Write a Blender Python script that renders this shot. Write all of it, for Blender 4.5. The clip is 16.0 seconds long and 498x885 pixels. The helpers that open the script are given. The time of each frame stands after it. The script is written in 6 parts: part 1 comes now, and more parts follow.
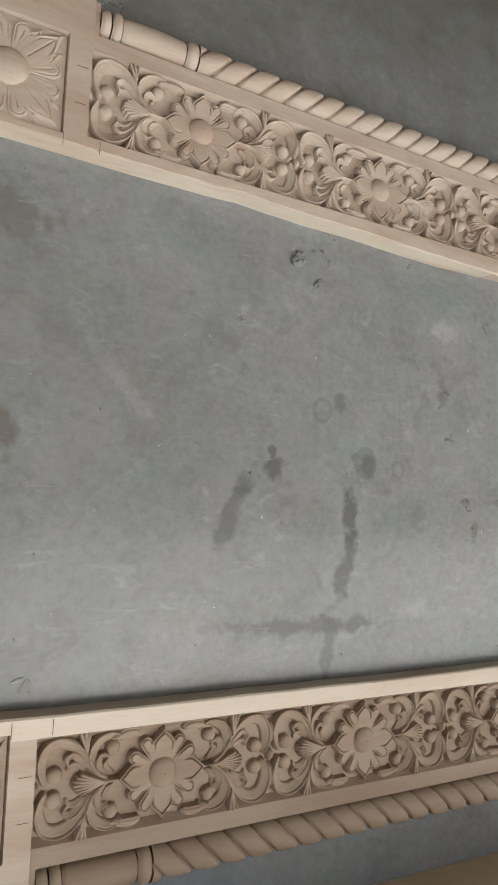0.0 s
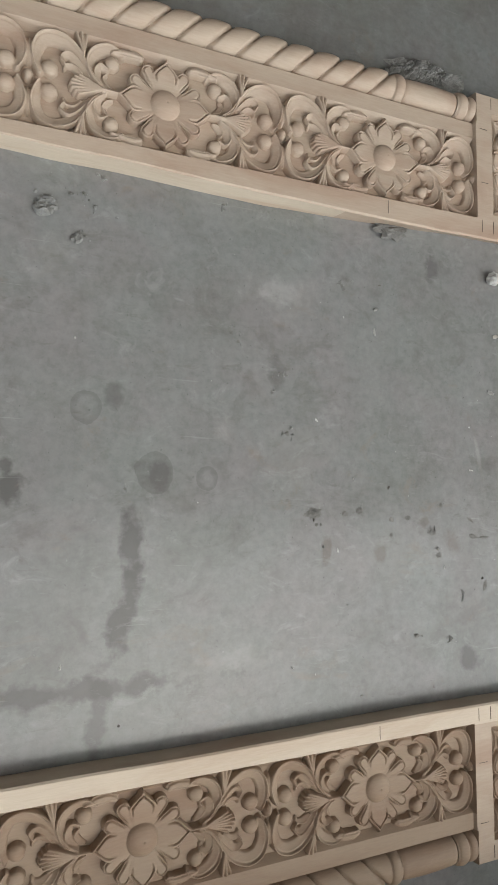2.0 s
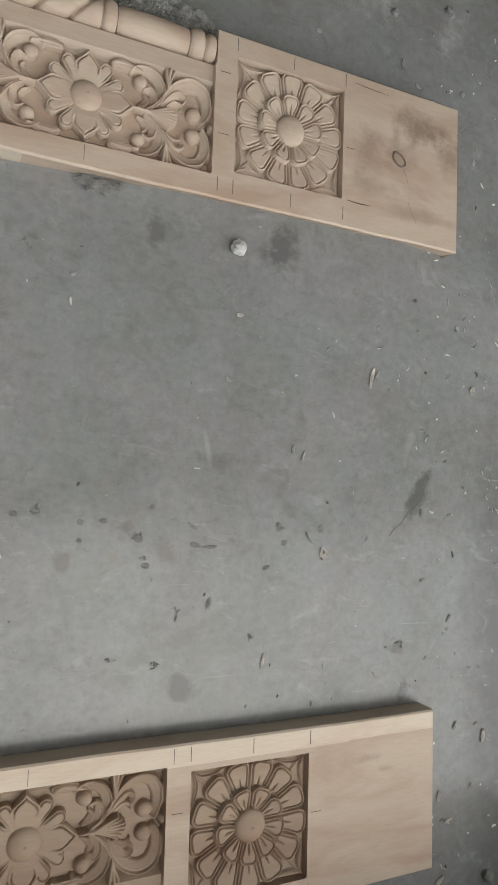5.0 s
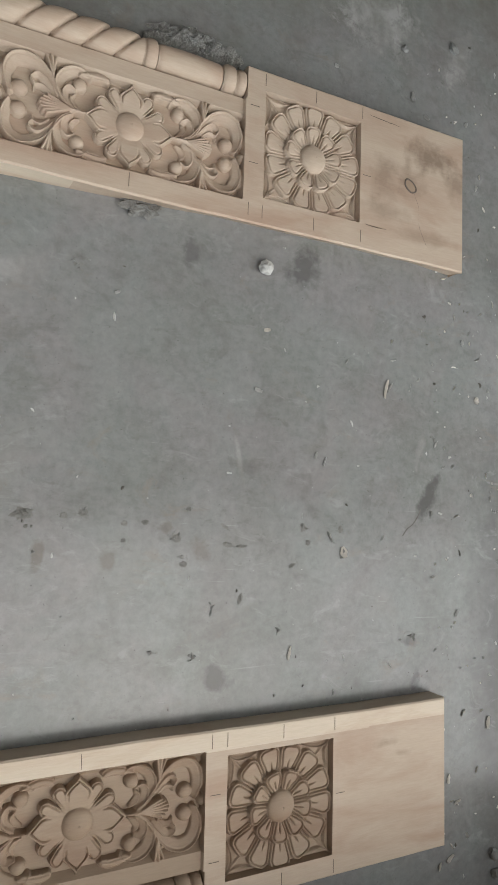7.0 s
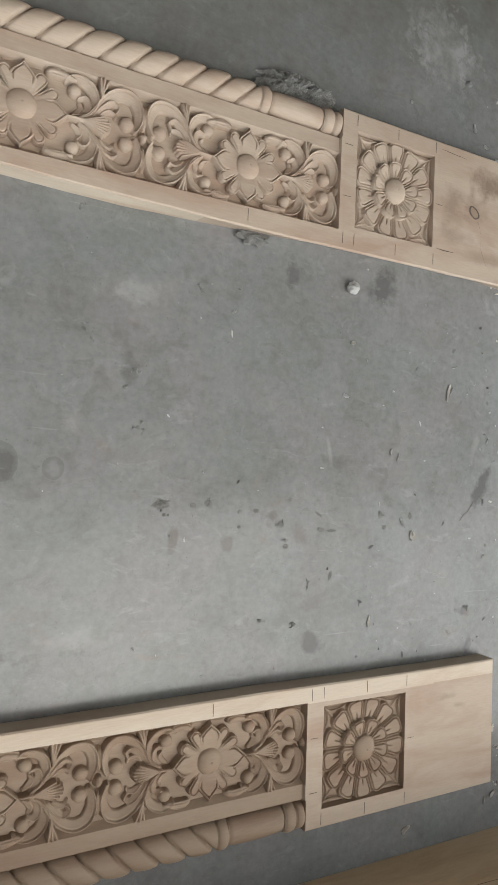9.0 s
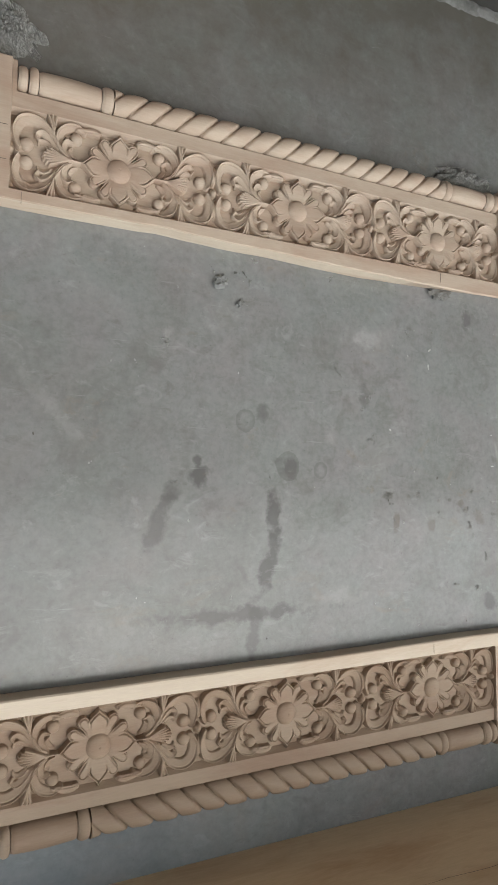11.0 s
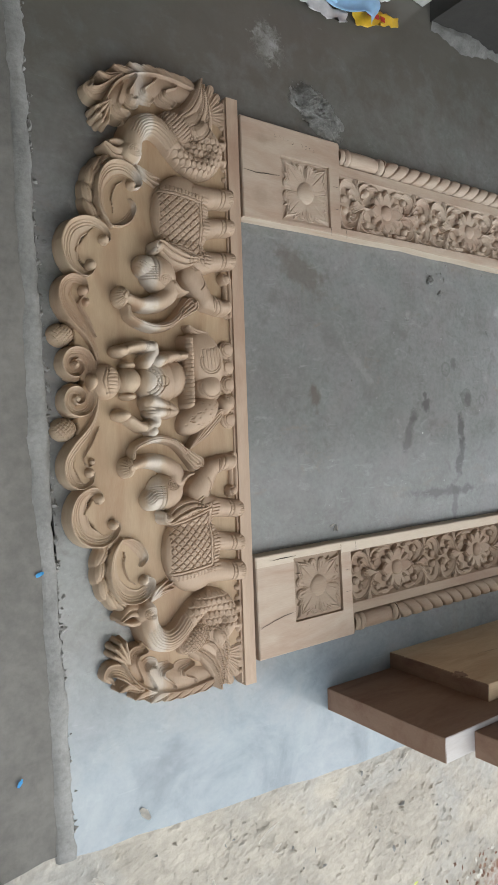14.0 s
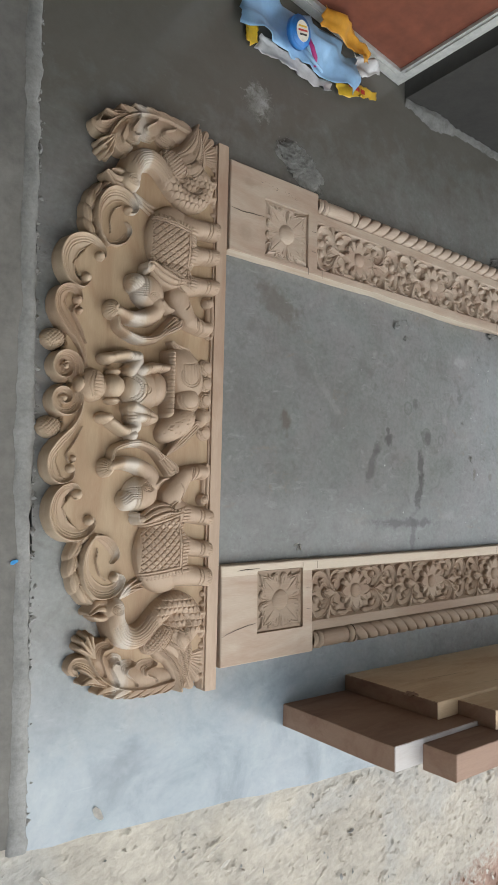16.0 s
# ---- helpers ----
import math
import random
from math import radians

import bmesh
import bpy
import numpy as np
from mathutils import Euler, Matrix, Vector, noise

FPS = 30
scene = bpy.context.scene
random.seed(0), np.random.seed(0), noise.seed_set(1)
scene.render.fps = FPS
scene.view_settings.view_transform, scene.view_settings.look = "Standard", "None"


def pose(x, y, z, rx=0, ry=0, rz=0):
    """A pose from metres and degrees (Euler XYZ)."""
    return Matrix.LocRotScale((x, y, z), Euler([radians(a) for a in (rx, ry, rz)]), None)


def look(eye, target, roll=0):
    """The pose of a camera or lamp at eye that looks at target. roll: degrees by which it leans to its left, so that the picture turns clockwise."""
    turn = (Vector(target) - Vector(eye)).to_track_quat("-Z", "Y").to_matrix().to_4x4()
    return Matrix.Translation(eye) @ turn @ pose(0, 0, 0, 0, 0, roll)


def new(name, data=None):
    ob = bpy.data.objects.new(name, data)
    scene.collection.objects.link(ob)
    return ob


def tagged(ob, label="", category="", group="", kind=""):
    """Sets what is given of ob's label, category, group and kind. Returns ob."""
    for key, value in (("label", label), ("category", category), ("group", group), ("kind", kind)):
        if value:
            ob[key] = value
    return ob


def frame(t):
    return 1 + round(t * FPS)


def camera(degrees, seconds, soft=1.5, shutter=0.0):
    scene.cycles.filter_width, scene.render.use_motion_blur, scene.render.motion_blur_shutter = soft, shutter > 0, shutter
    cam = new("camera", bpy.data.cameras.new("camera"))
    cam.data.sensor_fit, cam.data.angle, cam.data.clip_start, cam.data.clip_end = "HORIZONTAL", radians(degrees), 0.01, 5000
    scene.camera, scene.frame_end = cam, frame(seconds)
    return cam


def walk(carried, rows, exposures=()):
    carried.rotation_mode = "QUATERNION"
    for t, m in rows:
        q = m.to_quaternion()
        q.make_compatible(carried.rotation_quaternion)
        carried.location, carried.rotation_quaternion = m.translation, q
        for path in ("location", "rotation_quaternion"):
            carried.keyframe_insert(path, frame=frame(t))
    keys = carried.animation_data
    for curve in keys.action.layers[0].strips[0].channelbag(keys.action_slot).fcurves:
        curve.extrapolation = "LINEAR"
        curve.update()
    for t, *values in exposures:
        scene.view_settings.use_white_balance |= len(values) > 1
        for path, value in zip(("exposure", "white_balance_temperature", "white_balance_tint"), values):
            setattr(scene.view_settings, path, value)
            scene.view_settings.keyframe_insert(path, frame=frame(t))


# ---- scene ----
cam = camera(41.0, 16.0)
PATH = [
    (0, (0.119, -0.143, 1.201), (1.036, 0.1, -0.56), 79.3),
    (0.5, (0.226, -0.121, 1.195), (1.119, 0.094, -0.581), 79.1),
    (1, (0.417, -0.059, 1.148), (1.264, 0.137, -0.653), 78.6),
    (1.5, (0.616, -0.038, 1.103), (1.413, 0.144, -0.722), 77.7),
    (2, (0.736, -0.024, 1.109), (1.528, 0.118, -0.722), 81.2),
    (2.5, (0.906, 0.004, 1.117), (1.71, 0.184, -0.706), 79.7),
    (3, (1.031, 0.02, 1.116), (1.862, 0.171, -0.697), 82.9),
    (3.5, (1.145, 0.007, 1.112), (1.946, 0.14, -0.716), 84.6),
    (4, (1.232, -0.007, 1.11), (1.994, 0.129, -0.734), 83.9),
    (4.5, (1.29, -0.024, 1.129), (2.093, 0.139, -0.696), 82.5),
    (4.7, (1.324, -0.022, 1.136), (2.131, 0.132, -0.687), 82.5),
    (6.8, (1.231, -0.034, 1.17), (2.084, 0.158, -0.629), 80.8),
    (7, (1.197, -0.033, 1.182), (2.065, 0.144, -0.611), 81.8),
    (7.5, (1.087, -0.014, 1.221), (2.02, 0.14, -0.542), 84.0),
    (8, (0.992, 0.008, 1.241), (1.954, 0.137, -0.508), 86.2),
    (8.5, (0.944, 0.022, 1.251), (1.896, 0.134, -0.504), 86.8),
    (9, (0.883, 0.008, 1.253), (1.811, 0.092, -0.517), 88.1),
    (9.5, (0.734, 0.018, 1.267), (1.601, 0.162, -0.529), 86.2),
    (10, (0.577, -0.025, 1.292), (1.406, 0.109, -0.523), 85.5),
    (10.2, (0.531, -0.034, 1.324), (1.34, 0.103, -0.5), 83.5),
    (12.3, (-0.409, -0.054, 1.493), (0.632, 0.04, -0.213), 86.1),
    (12.5, (-0.489, -0.068, 1.488), (0.542, 0.008, -0.224), 86.8),
    (13, (-0.769, -0.048, 1.518), (0.298, -0.012, -0.173), 86.7),
    (13.5, (-0.931, -0.087, 1.561), (0.164, -0.071, -0.112), 87.1),
    (14, (-1.137, -0.134, 1.634), (0.008, -0.14, -0.005), 88.3),
    (14.5, (-1.302, -0.193, 1.675), (-0.097, -0.131, 0.08), 86.3),
    (15, (-1.396, -0.199, 1.679), (-0.127, -0.139, 0.135), 87.2),
    (15.5, (-1.336, -0.207, 1.685), (-0.06, -0.107, 0.148), 86.8),
    (16, (-1.217, -0.276, 1.713), (0.005, -0.101, 0.139), 84.8),
]
walk(cam, [(t, look(eye, target, roll)) for t, eye, target, roll in PATH], exposures=[(0.0, 0.51, 6800, 6.0), (2.0, 0.43, 6800, 6.0), (4.5, 0.34, 6800, 6.0), (7.0, 0.40, 6800, 6.0), (9.5, 0.49, 6800, 6.0), (10.2, 0.51, 6800, 6.0), (12.3, 0.64, 6600, 5.5), (13.0, 0.50, 6500, 5.5), (14.0, 0.32, 6550, 5.5), (16.0, 0.29, 6600, 5.5)])

# ---- light ----
world = bpy.data.worlds.new("overcast_sky")
scene.world = world
world.use_nodes = True
wn = world.node_tree.nodes
sky = wn.new("ShaderNodeTexSky")
sky.sky_type = "NISHITA"
sky.sun_disc = False
sky.sun_elevation = radians(64)
sky.sun_rotation = radians(140)
wn["Background"].inputs["Strength"].default_value = 0.36
cloud_veil = wn.new("ShaderNodeHueSaturation")
cloud_veil.inputs["Saturation"].default_value = 0.38
world.node_tree.links.new(sky.outputs[0], cloud_veil.inputs["Color"])
world.node_tree.links.new(cloud_veil.outputs[0], wn["Background"].inputs["Color"])
sun_data = bpy.data.lights.new("sun", "SUN")
sun_data.energy, sun_data.angle, sun_data.color = 0.74, radians(62), (1.0, 0.965, 0.915)
sun = new("sun", sun_data)
sun.matrix_world = look((4.5, -3.7, 7.2), (0.5, 0.2, 0))


# ---- materials ----
def nodes_of(name):
    m = bpy.data.materials.new(name)
    m.use_nodes = True
    return m, m.node_tree.nodes, m.node_tree.links, m.node_tree.nodes["Principled BSDF"]


def ramp(n, l, src, stops):
    r = n.new("ShaderNodeValToRGB")
    e = r.color_ramp.elements
    while len(e) < len(stops):
        e.new(0.5)
    for el, (p, c) in zip(e, stops):
        el.position, el.color = p, (*c, 1) if len(c) == 3 else c
    l.new(src, r.inputs[0])
    return r.outputs[0]


def noise_of(n, l, vec, scale, detail=6, rough=0.6, distortion=0.0):
    t = n.new("ShaderNodeTexNoise")
    t.inputs["Scale"].default_value, t.inputs["Detail"].default_value = scale, detail
    t.inputs["Roughness"].default_value, t.inputs["Distortion"].default_value = rough, distortion
    l.new(vec, t.inputs["Vector"])
    return t.outputs["Fac"]


def coords(n, l, scale=(1, 1, 1), turn=0.0, per_object=False):
    c = n.new("ShaderNodeTexCoord")
    m = n.new("ShaderNodeMapping")
    m.inputs["Scale"].default_value = scale
    m.inputs["Rotation"].default_value = (0, 0, turn)
    l.new(c.outputs["Object"], m.inputs["Vector"])
    if per_object:
        info = n.new("ShaderNodeObjectInfo")
        add = n.new("ShaderNodeVectorMath")
        add.operation = "ADD"
        l.new(m.outputs[0], add.inputs[0])
        mul = n.new("ShaderNodeMath")
        mul.operation = "MULTIPLY"
        mul.inputs[1].default_value = 37.0
        l.new(info.outputs["Random"], mul.inputs[0])
        l.new(mul.outputs[0], add.inputs[1])
        return add.outputs[0]
    return m.outputs[0]


def mixed(n, l, fac, a, b, mode="MIX"):
    m = n.new("ShaderNodeMix")
    m.data_type, m.blend_type = "RGBA", mode
    for sock, v in ((m.inputs[0], fac), (m.inputs[6], a), (m.inputs[7], b)):
        if isinstance(v, bpy.types.NodeSocket):
            l.new(v, sock)
        else:
            sock.default_value = v if isinstance(v, (int, float)) else (*v, 1)
    return m.outputs[2]


def math_of(n, l, op, a, b=0.0, clamp=False):
    m = n.new("ShaderNodeMath")
    m.operation, m.use_clamp = op, clamp
    for sock, v in ((m.inputs[0], a), (m.inputs[1], b)):
        if isinstance(v, bpy.types.NodeSocket):
            l.new(v, sock)
        else:
            sock.default_value = v
    return m.outputs[0]


def bump(n, l, b, height, strength, distance):
    k = n.new("ShaderNodeBump")
    k.inputs["Strength"].default_value, k.inputs["Distance"].default_value = strength, distance
    l.new(height, k.inputs["Height"])
    l.new(k.outputs[0], b.inputs["Normal"])


def wood(name, dark, light, grain=(1.6, 26, 26), rough=0.62, blotch=None, per_object=True, stains=(), boards=()):
    m, n, l, b = nodes_of(name)
    v = coords(n, l, grain, per_object=per_object)
    streak = noise_of(n, l, v, 3.0, 8, 0.65, 0.6)
    wide = noise_of(n, l, coords(n, l, tuple(g * 0.16 for g in grain), per_object=per_object), 2.2, 4, 0.55, 1.0)
    col = mixed(n, l, streak, dark, light)
    col = mixed(n, l, ramp(n, l, wide, [(0.35, (0, 0, 0)), (0.7, (1, 1, 1))]), col, blotch or light)
    patch = noise_of(n, l, coords(n, l, (1.3, 5.0, 5.0) if grain[0] < grain[1] else (5.0, 1.3, 5.0), per_object=per_object), 2.4, 5, 0.6, 0.7)
    col = mixed(n, l, ramp(n, l, patch, [(0.44, (0, 0, 0)), (0.68, (0.7,) * 3)]), col, tuple(k * f for k, f in zip(dark, (0.88, 0.76, 0.72))))
    for x, y, hx, hy, depth in stains:
        raw = coords(n, l)
        g = n.new("ShaderNodeMapping")
        g.vector_type = "TEXTURE"
        g.inputs["Location"].default_value, g.inputs["Scale"].default_value = (x, y, 0), (hx, hy, 9)
        l.new(raw, g.inputs["Vector"])
        ln = n.new("ShaderNodeVectorMath")
        ln.operation = "LENGTH"
        l.new(g.outputs[0], ln.inputs[0])
        d = math_of(n, l, "ADD", ln.outputs["Value"], math_of(n, l, "MULTIPLY", math_of(n, l, "SUBTRACT", noise_of(n, l, raw, 24, 5, 0.6), 0.5), 2.2))
        col = mixed(n, l, ramp(n, l, d, [(0.2, (depth,) * 3), (1.3, (0, 0, 0))]), col, (0.150, 0.098, 0.066))
    if boards:
        raw = coords(n, l)
        sep = n.new("ShaderNodeSeparateXYZ")
        l.new(raw, sep.inputs[0])
        across = math_of(n, l, "ADD", math_of(n, l, "MULTIPLY", sep.outputs["X"], -1.0), math_of(n, l, "MULTIPLY", math_of(n, l, "SUBTRACT", noise_of(n, l, coords(n, l, (3, 1, 3)), 5.0, 5, 0.6), 0.5), 0.07))
        for lo, hi, soft, tone, amount in boards:
            band = ramp(n, l, across, [(max(0.0, lo - soft), (0, 0, 0)), (lo + 0.001, (amount,) * 3), (hi - 0.001, (amount,) * 3), (hi + soft, (0, 0, 0))])
            col = mixed(n, l, band, col, mixed(n, l, streak, tuple(k * 0.88 for k in tone), tone))
    fine = noise_of(n, l, coords(n, l, tuple(g * 5 for g in grain)), 4.0, 5, 0.7)
    col = mixed(n, l, 0.22, col, ramp(n, l, fine, [(0.3, (0.55, 0.5, 0.45)), (0.65, (1, 1, 1))]), "MULTIPLY")
    l.new(col, b.inputs["Base Color"])
    b.inputs["Roughness"].default_value = rough
    b.inputs["Specular IOR Level"].default_value = 0.3
    bump(n, l, b, math_of(n, l, "ADD", fine, streak), 0.14, 0.002)
    return m


M_WOOD = wood("raw_carved_wood", (0.400, 0.310, 0.234), (0.498, 0.402, 0.312), (1.6, 16, 16), 0.6, (0.45, 0.358, 0.272))
M_BODY = wood("raw_board_wood", (0.400, 0.310, 0.234), (0.498, 0.402, 0.312), (1.6, 16, 16), 0.6, (0.45, 0.358, 0.272), True, ((2.105, 0.160, 0.045, 0.045, 0.45), (2.165, 0.232, 0.100, 0.040, 0.72), (2.235, 0.19, 0.045, 0.05, 0.5), (2.035, 0.155, 0.045, 0.065, 0.42), (2.04, 0.085, 0.07, 0.022, 0.3), (2.15, 0.045, 0.09, 0.018, 0.3), (2.10, -0.07, 0.035, 0.012, 0.4), (2.14, -0.095, 0.02, 0.01, 0.3), (0.09, 0.25, 0.06, 0.02, 0.25), (0.07, 0.08, 0.05, 0.03, 0.25)))
# browner wood for the post by the timber; its shade is in the tone too
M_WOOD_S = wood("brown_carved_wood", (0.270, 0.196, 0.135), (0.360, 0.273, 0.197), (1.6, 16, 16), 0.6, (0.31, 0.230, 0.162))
M_CREST = wood("warm_carved_wood", (0.370, 0.272, 0.182), (0.465, 0.352, 0.245), (16, 1.6, 16), 0.55, (0.435, 0.328, 0.228), boards=((0.0, 0.300, 0.02, (0.400, 0.288, 0.202), 0.75), (0.335, 0.358, 0.016, (0.62, 0.57, 0.50), 0.6)))
M_RAIL = wood("raw_rail_wood", (0.35, 0.25, 0.175), (0.47, 0.35, 0.255), (22, 1.6, 22), 0.6)
M_SAP = wood("pale_sapwood", (0.50, 0.412, 0.310), (0.59, 0.503, 0.395), (1.6, 22, 22), 0.6)
M_PALE_TOP = wood("pale_top_wood", (0.44, 0.41, 0.38), (0.53, 0.50, 0.47), (1.6, 22, 22), 0.6)
M_PANEL = wood("crest_panel_wood", (0.33, 0.232, 0.140), (0.44, 0.325, 0.208), (26, 2.0, 20), 0.55)
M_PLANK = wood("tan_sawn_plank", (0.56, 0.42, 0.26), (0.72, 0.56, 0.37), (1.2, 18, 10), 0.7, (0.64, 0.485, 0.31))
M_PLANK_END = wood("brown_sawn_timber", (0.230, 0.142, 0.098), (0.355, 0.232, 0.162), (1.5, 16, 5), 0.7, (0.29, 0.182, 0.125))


def stained_floor():
    m, n, l, b = nodes_of("steel_trowelled_cement")
    v = coords(n, l)
    cloud = noise_of(n, l, v, 4.2, 6, 0.6, 0.6)
    mid = noise_of(n, l, v, 12.0, 9, 0.68, 0.3)
    fine = noise_of(n, l, v, 60.0, 5, 0.7)
    col = ramp(n, l, cloud, [(0.34, (0.192, 0.191, 0.177)), (0.5, (0.214, 0.213, 0.201)), (0.68, (0.236, 0.237, 0.229))])
    col = mixed(n, l, 0.22, col, ramp(n, l, mid, [(0.33, (0.62, 0.62, 0.62)), (0.62, (1.08, 1.09, 1.1))]), "MULTIPLY")
    col = mixed(n, l, 0.6, col, ramp(n, l, fine, [(0.3, (0.7, 0.7, 0.7)), (0.6, (1, 1, 1))]), "MULTIPLY")
    specks = ramp(n, l, noise_of(n, l, v, 130.0, 3, 0.6), [(0.24, (0.6,) * 3), (0.33, (0, 0, 0))])
    col = mixed(n, l, specks, col, (0.07, 0.068, 0.063))
    grain = noise_of(n, l, v, 38.0, 6, 0.75, 0.4)
    col = mixed(n, l, 0.20, col, ramp(n, l, grain, [(0.34, (0.72, 0.71, 0.69)), (0.55, (1, 1, 1)), (0.75, (1.16, 1.17, 1.18))]), "MULTIPLY")
    tan = ramp(n, l, noise_of(n, l, v, 4.2, 6, 0.65, 0.6), [(0.54, (0, 0, 0)), (0.72, (0.34,) * 3)])
    col = mixed(n, l, tan, col, (0.195, 0.175, 0.148))
    hue = ramp(n, l, noise_of(n, l, v, 5.5, 5, 0.6, 0.5), [(0.36, (1.05, 0.97, 0.99)), (0.5, (1, 1, 1)), (0.64, (0.95, 1.02, 0.99))])
    col = mixed(n, l, 0.45, col, hue, "MULTIPLY")
    smudge = ramp(n, l, noise_of(n, l, v, 10.5, 5, 0.62, 0.9), [(0.57, (0, 0, 0)), (0.68, (0.26,) * 3)])
    col = mixed(n, l, smudge, col, (0.112, 0.101, 0.092))
    # damp marks, rubbed patches and two broad darkened areas, each an ellipse with a frayed rim: x, y, half length,
    # half width, turn, depth
    warp = noise_of(n, l, v, 22.0, 4, 0.6)
    for x, y, a, c, turn, depth in (
            (1.003, -0.118, 0.024, 0.066, 11, 0.7), (0.998, -0.215, 0.027, 0.085, -14, 0.75), (0.957, -0.38, 0.022, 0.10, -4, 0.4), (0.90, -0.348, 0.27, 0.022, 0, 0.5), 
            (0.708, -0.135, 0.022, 0.105, -24, 0.42), (0.742, -0.060, 0.026, 0.030, 0, 0.35), (0.810, -0.025, 0.030, 0.028, 20, 0.6), (0.800, 0.012, 0.018, 0.016, 20, 0.5), (0.965, 0.135, 0.018, 0.03, 0, 0.3),
            (1.041, 0.002, 0.034, 0.036, 0, 0.46), (0.23, 0.40, 0.13, 0.06, -30, 0.4), (0.267, 0.000, 0.026, 0.055, 14, 0.6),
            (1.885, 0.465, 0.055, 0.04, 60, 0.5),
            (1.63, 0.45, 0.02, 0.035, 0, 0.35), (2.225, -0.01, 0.022, 0.075, -28, 0.55), (2.184, -0.323, 0.03, 0.016, 0, 0.45), (2.197, -0.405, 0.016, 0.03, 0, 0.4), (1.72, -0.37, 0.03, 0.03, 0, 0.5),
            (1.6, -0.52, 0.1, 0.03, 0, 0.25), (1.27, 0.19, 0.02, 0.05, 5, 0.3),
            # 2.55, -0.40 paints soft shade past the posts; 0.36, -0.06 darkens a broad area
            (2.5, 0.5, 0.1, 0.16, 30, 0.25), (2.55, -0.40, 0.23, 0.80, 2, 0.60), (1.377, -0.140, 0.013, 0.032, -10, 0.36), (1.502, -0.146, 0.018, 0.026, 0, 0.30), (1.675, -0.132, 0.018, 0.030, 15, 0.28), (1.607, -0.086, 0.018, 0.012, 10, 0.28), (0.36, -0.06, 0.62, 0.50, 0, 0.15)):
        g = n.new("ShaderNodeMapping")
        g.vector_type = "TEXTURE"
        g.inputs["Location"].default_value = (x, y, 0)
        g.inputs["Rotation"].default_value = (0, 0, radians(turn))
        g.inputs["Scale"].default_value = (a, c, 1)
        l.new(v, g.inputs["Vector"])
        ln = n.new("ShaderNodeVectorMath")
        ln.operation = "LENGTH"
        l.new(g.outputs[0], ln.inputs[0])
        d = math_of(n, l, "ADD", ln.outputs["Value"], math_of(n, l, "MULTIPLY", math_of(n, l, "SUBTRACT", warp, 0.5), 2.4 * min(1.0, 0.055 / min(a, c))))
        fac = ramp(n, l, d, [(0.50, (min(0.80, depth * 1.45),) * 3), (1.22, (0, 0, 0))])
        col = mixed(n, l, fac, col, (0.120, 0.100, 0.080) if x < 0.35 else (0.105, 0.105, 0.096) if a > 0.5 else (0.115, 0.095, 0.070) if 1.36 < x < 1.68 and -0.15 < y < -0.08 else (0.085, 0.082, 0.076))
    # smudges and rub marks
    for sc, turn, lo, amount, c in ((7.0, 0.4, 0.55, 0.26, (0.12, 0.115, 0.10)), (16.0, -0.3, 0.58, 0.34, (0.115, 0.105, 0.09)), (11.0, 1.1, 0.57, 0.30, (0.33, 0.335, 0.32)), (6.0, 0.8, 0.59, 0.35, (0.21, 0.165, 0.125))):
        sm = noise_of(n, l, coords(n, l, (1.0, 1.9, 1.0), turn), sc, 10, 0.72, 0.9)
        col = mixed(n, l, ramp(n, l, sm, [(lo, (0, 0, 0)), (lo + 0.10, (amount,) * 3)]), col, c)
    # rings left by wet pots: x, y, radius
    for x, y, r in ((0.922, 0.110, 0.026), (1.136, -0.004, 0.020), (1.041, 0.004, 0.034)):
        g = n.new("ShaderNodeMapping")
        g.vector_type = "TEXTURE"
        g.inputs["Location"].default_value = (x, y, 0)
        g.inputs["Scale"].default_value = (r, r * 1.1, 1)
        l.new(v, g.inputs["Vector"])
        ln = n.new("ShaderNodeVectorMath")
        ln.operation = "LENGTH"
        l.new(g.outputs[0], ln.inputs[0])
        d = math_of(n, l, "ADD", ln.outputs["Value"], math_of(n, l, "MULTIPLY", math_of(n, l, "SUBTRACT", warp, 0.5), 0.6))
        col = mixed(n, l, ramp(n, l, d, [(0.45, (0, 0, 0)), (0.80, (0.34,) * 3), (0.98, (0.34,) * 3), (1.25, (0, 0, 0))]), col, (0.10, 0.098, 0.09))
    # fine hairline scratches
    for turn, sc in ((0.3, 5.0), (-0.5, 6.5), (1.2, 4.0)):
        line = noise_of(n, l, coords(n, l, (1.0, 26.0, 1.0), turn), sc, 2, 0.5, 0.3)
        gate = noise_of(n, l, coords(n, l, (1, 1, 1), turn), 5.0, 3, 0.6)
        fac = math_of(n, l, "MULTIPLY", ramp(n, l, line, [(0.715, (0, 0, 0)), (0.74, (0.25,) * 3)]), ramp(n, l, gate, [(0.52, (0, 0, 0)), (0.6, (1, 1, 1))]))
        col = mixed(n, l, fac, col, (0.36, 0.365, 0.35))
    # pale blue skylight near the open side, put into the floor's colour
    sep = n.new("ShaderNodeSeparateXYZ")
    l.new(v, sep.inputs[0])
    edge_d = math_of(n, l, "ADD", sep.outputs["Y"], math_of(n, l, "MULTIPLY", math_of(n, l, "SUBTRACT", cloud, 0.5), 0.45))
    skylit = n.new("ShaderNodeMapRange")
    skylit.inputs["From Min"].default_value, skylit.inputs["From Max"].default_value = -0.62, -0.98
    skylit.inputs["To Max"].default_value = 0.5
    l.new(edge_d, skylit.inputs["Value"])
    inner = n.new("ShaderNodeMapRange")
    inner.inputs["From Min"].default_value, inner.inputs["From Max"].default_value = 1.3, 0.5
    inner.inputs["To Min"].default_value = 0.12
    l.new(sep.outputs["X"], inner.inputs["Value"])
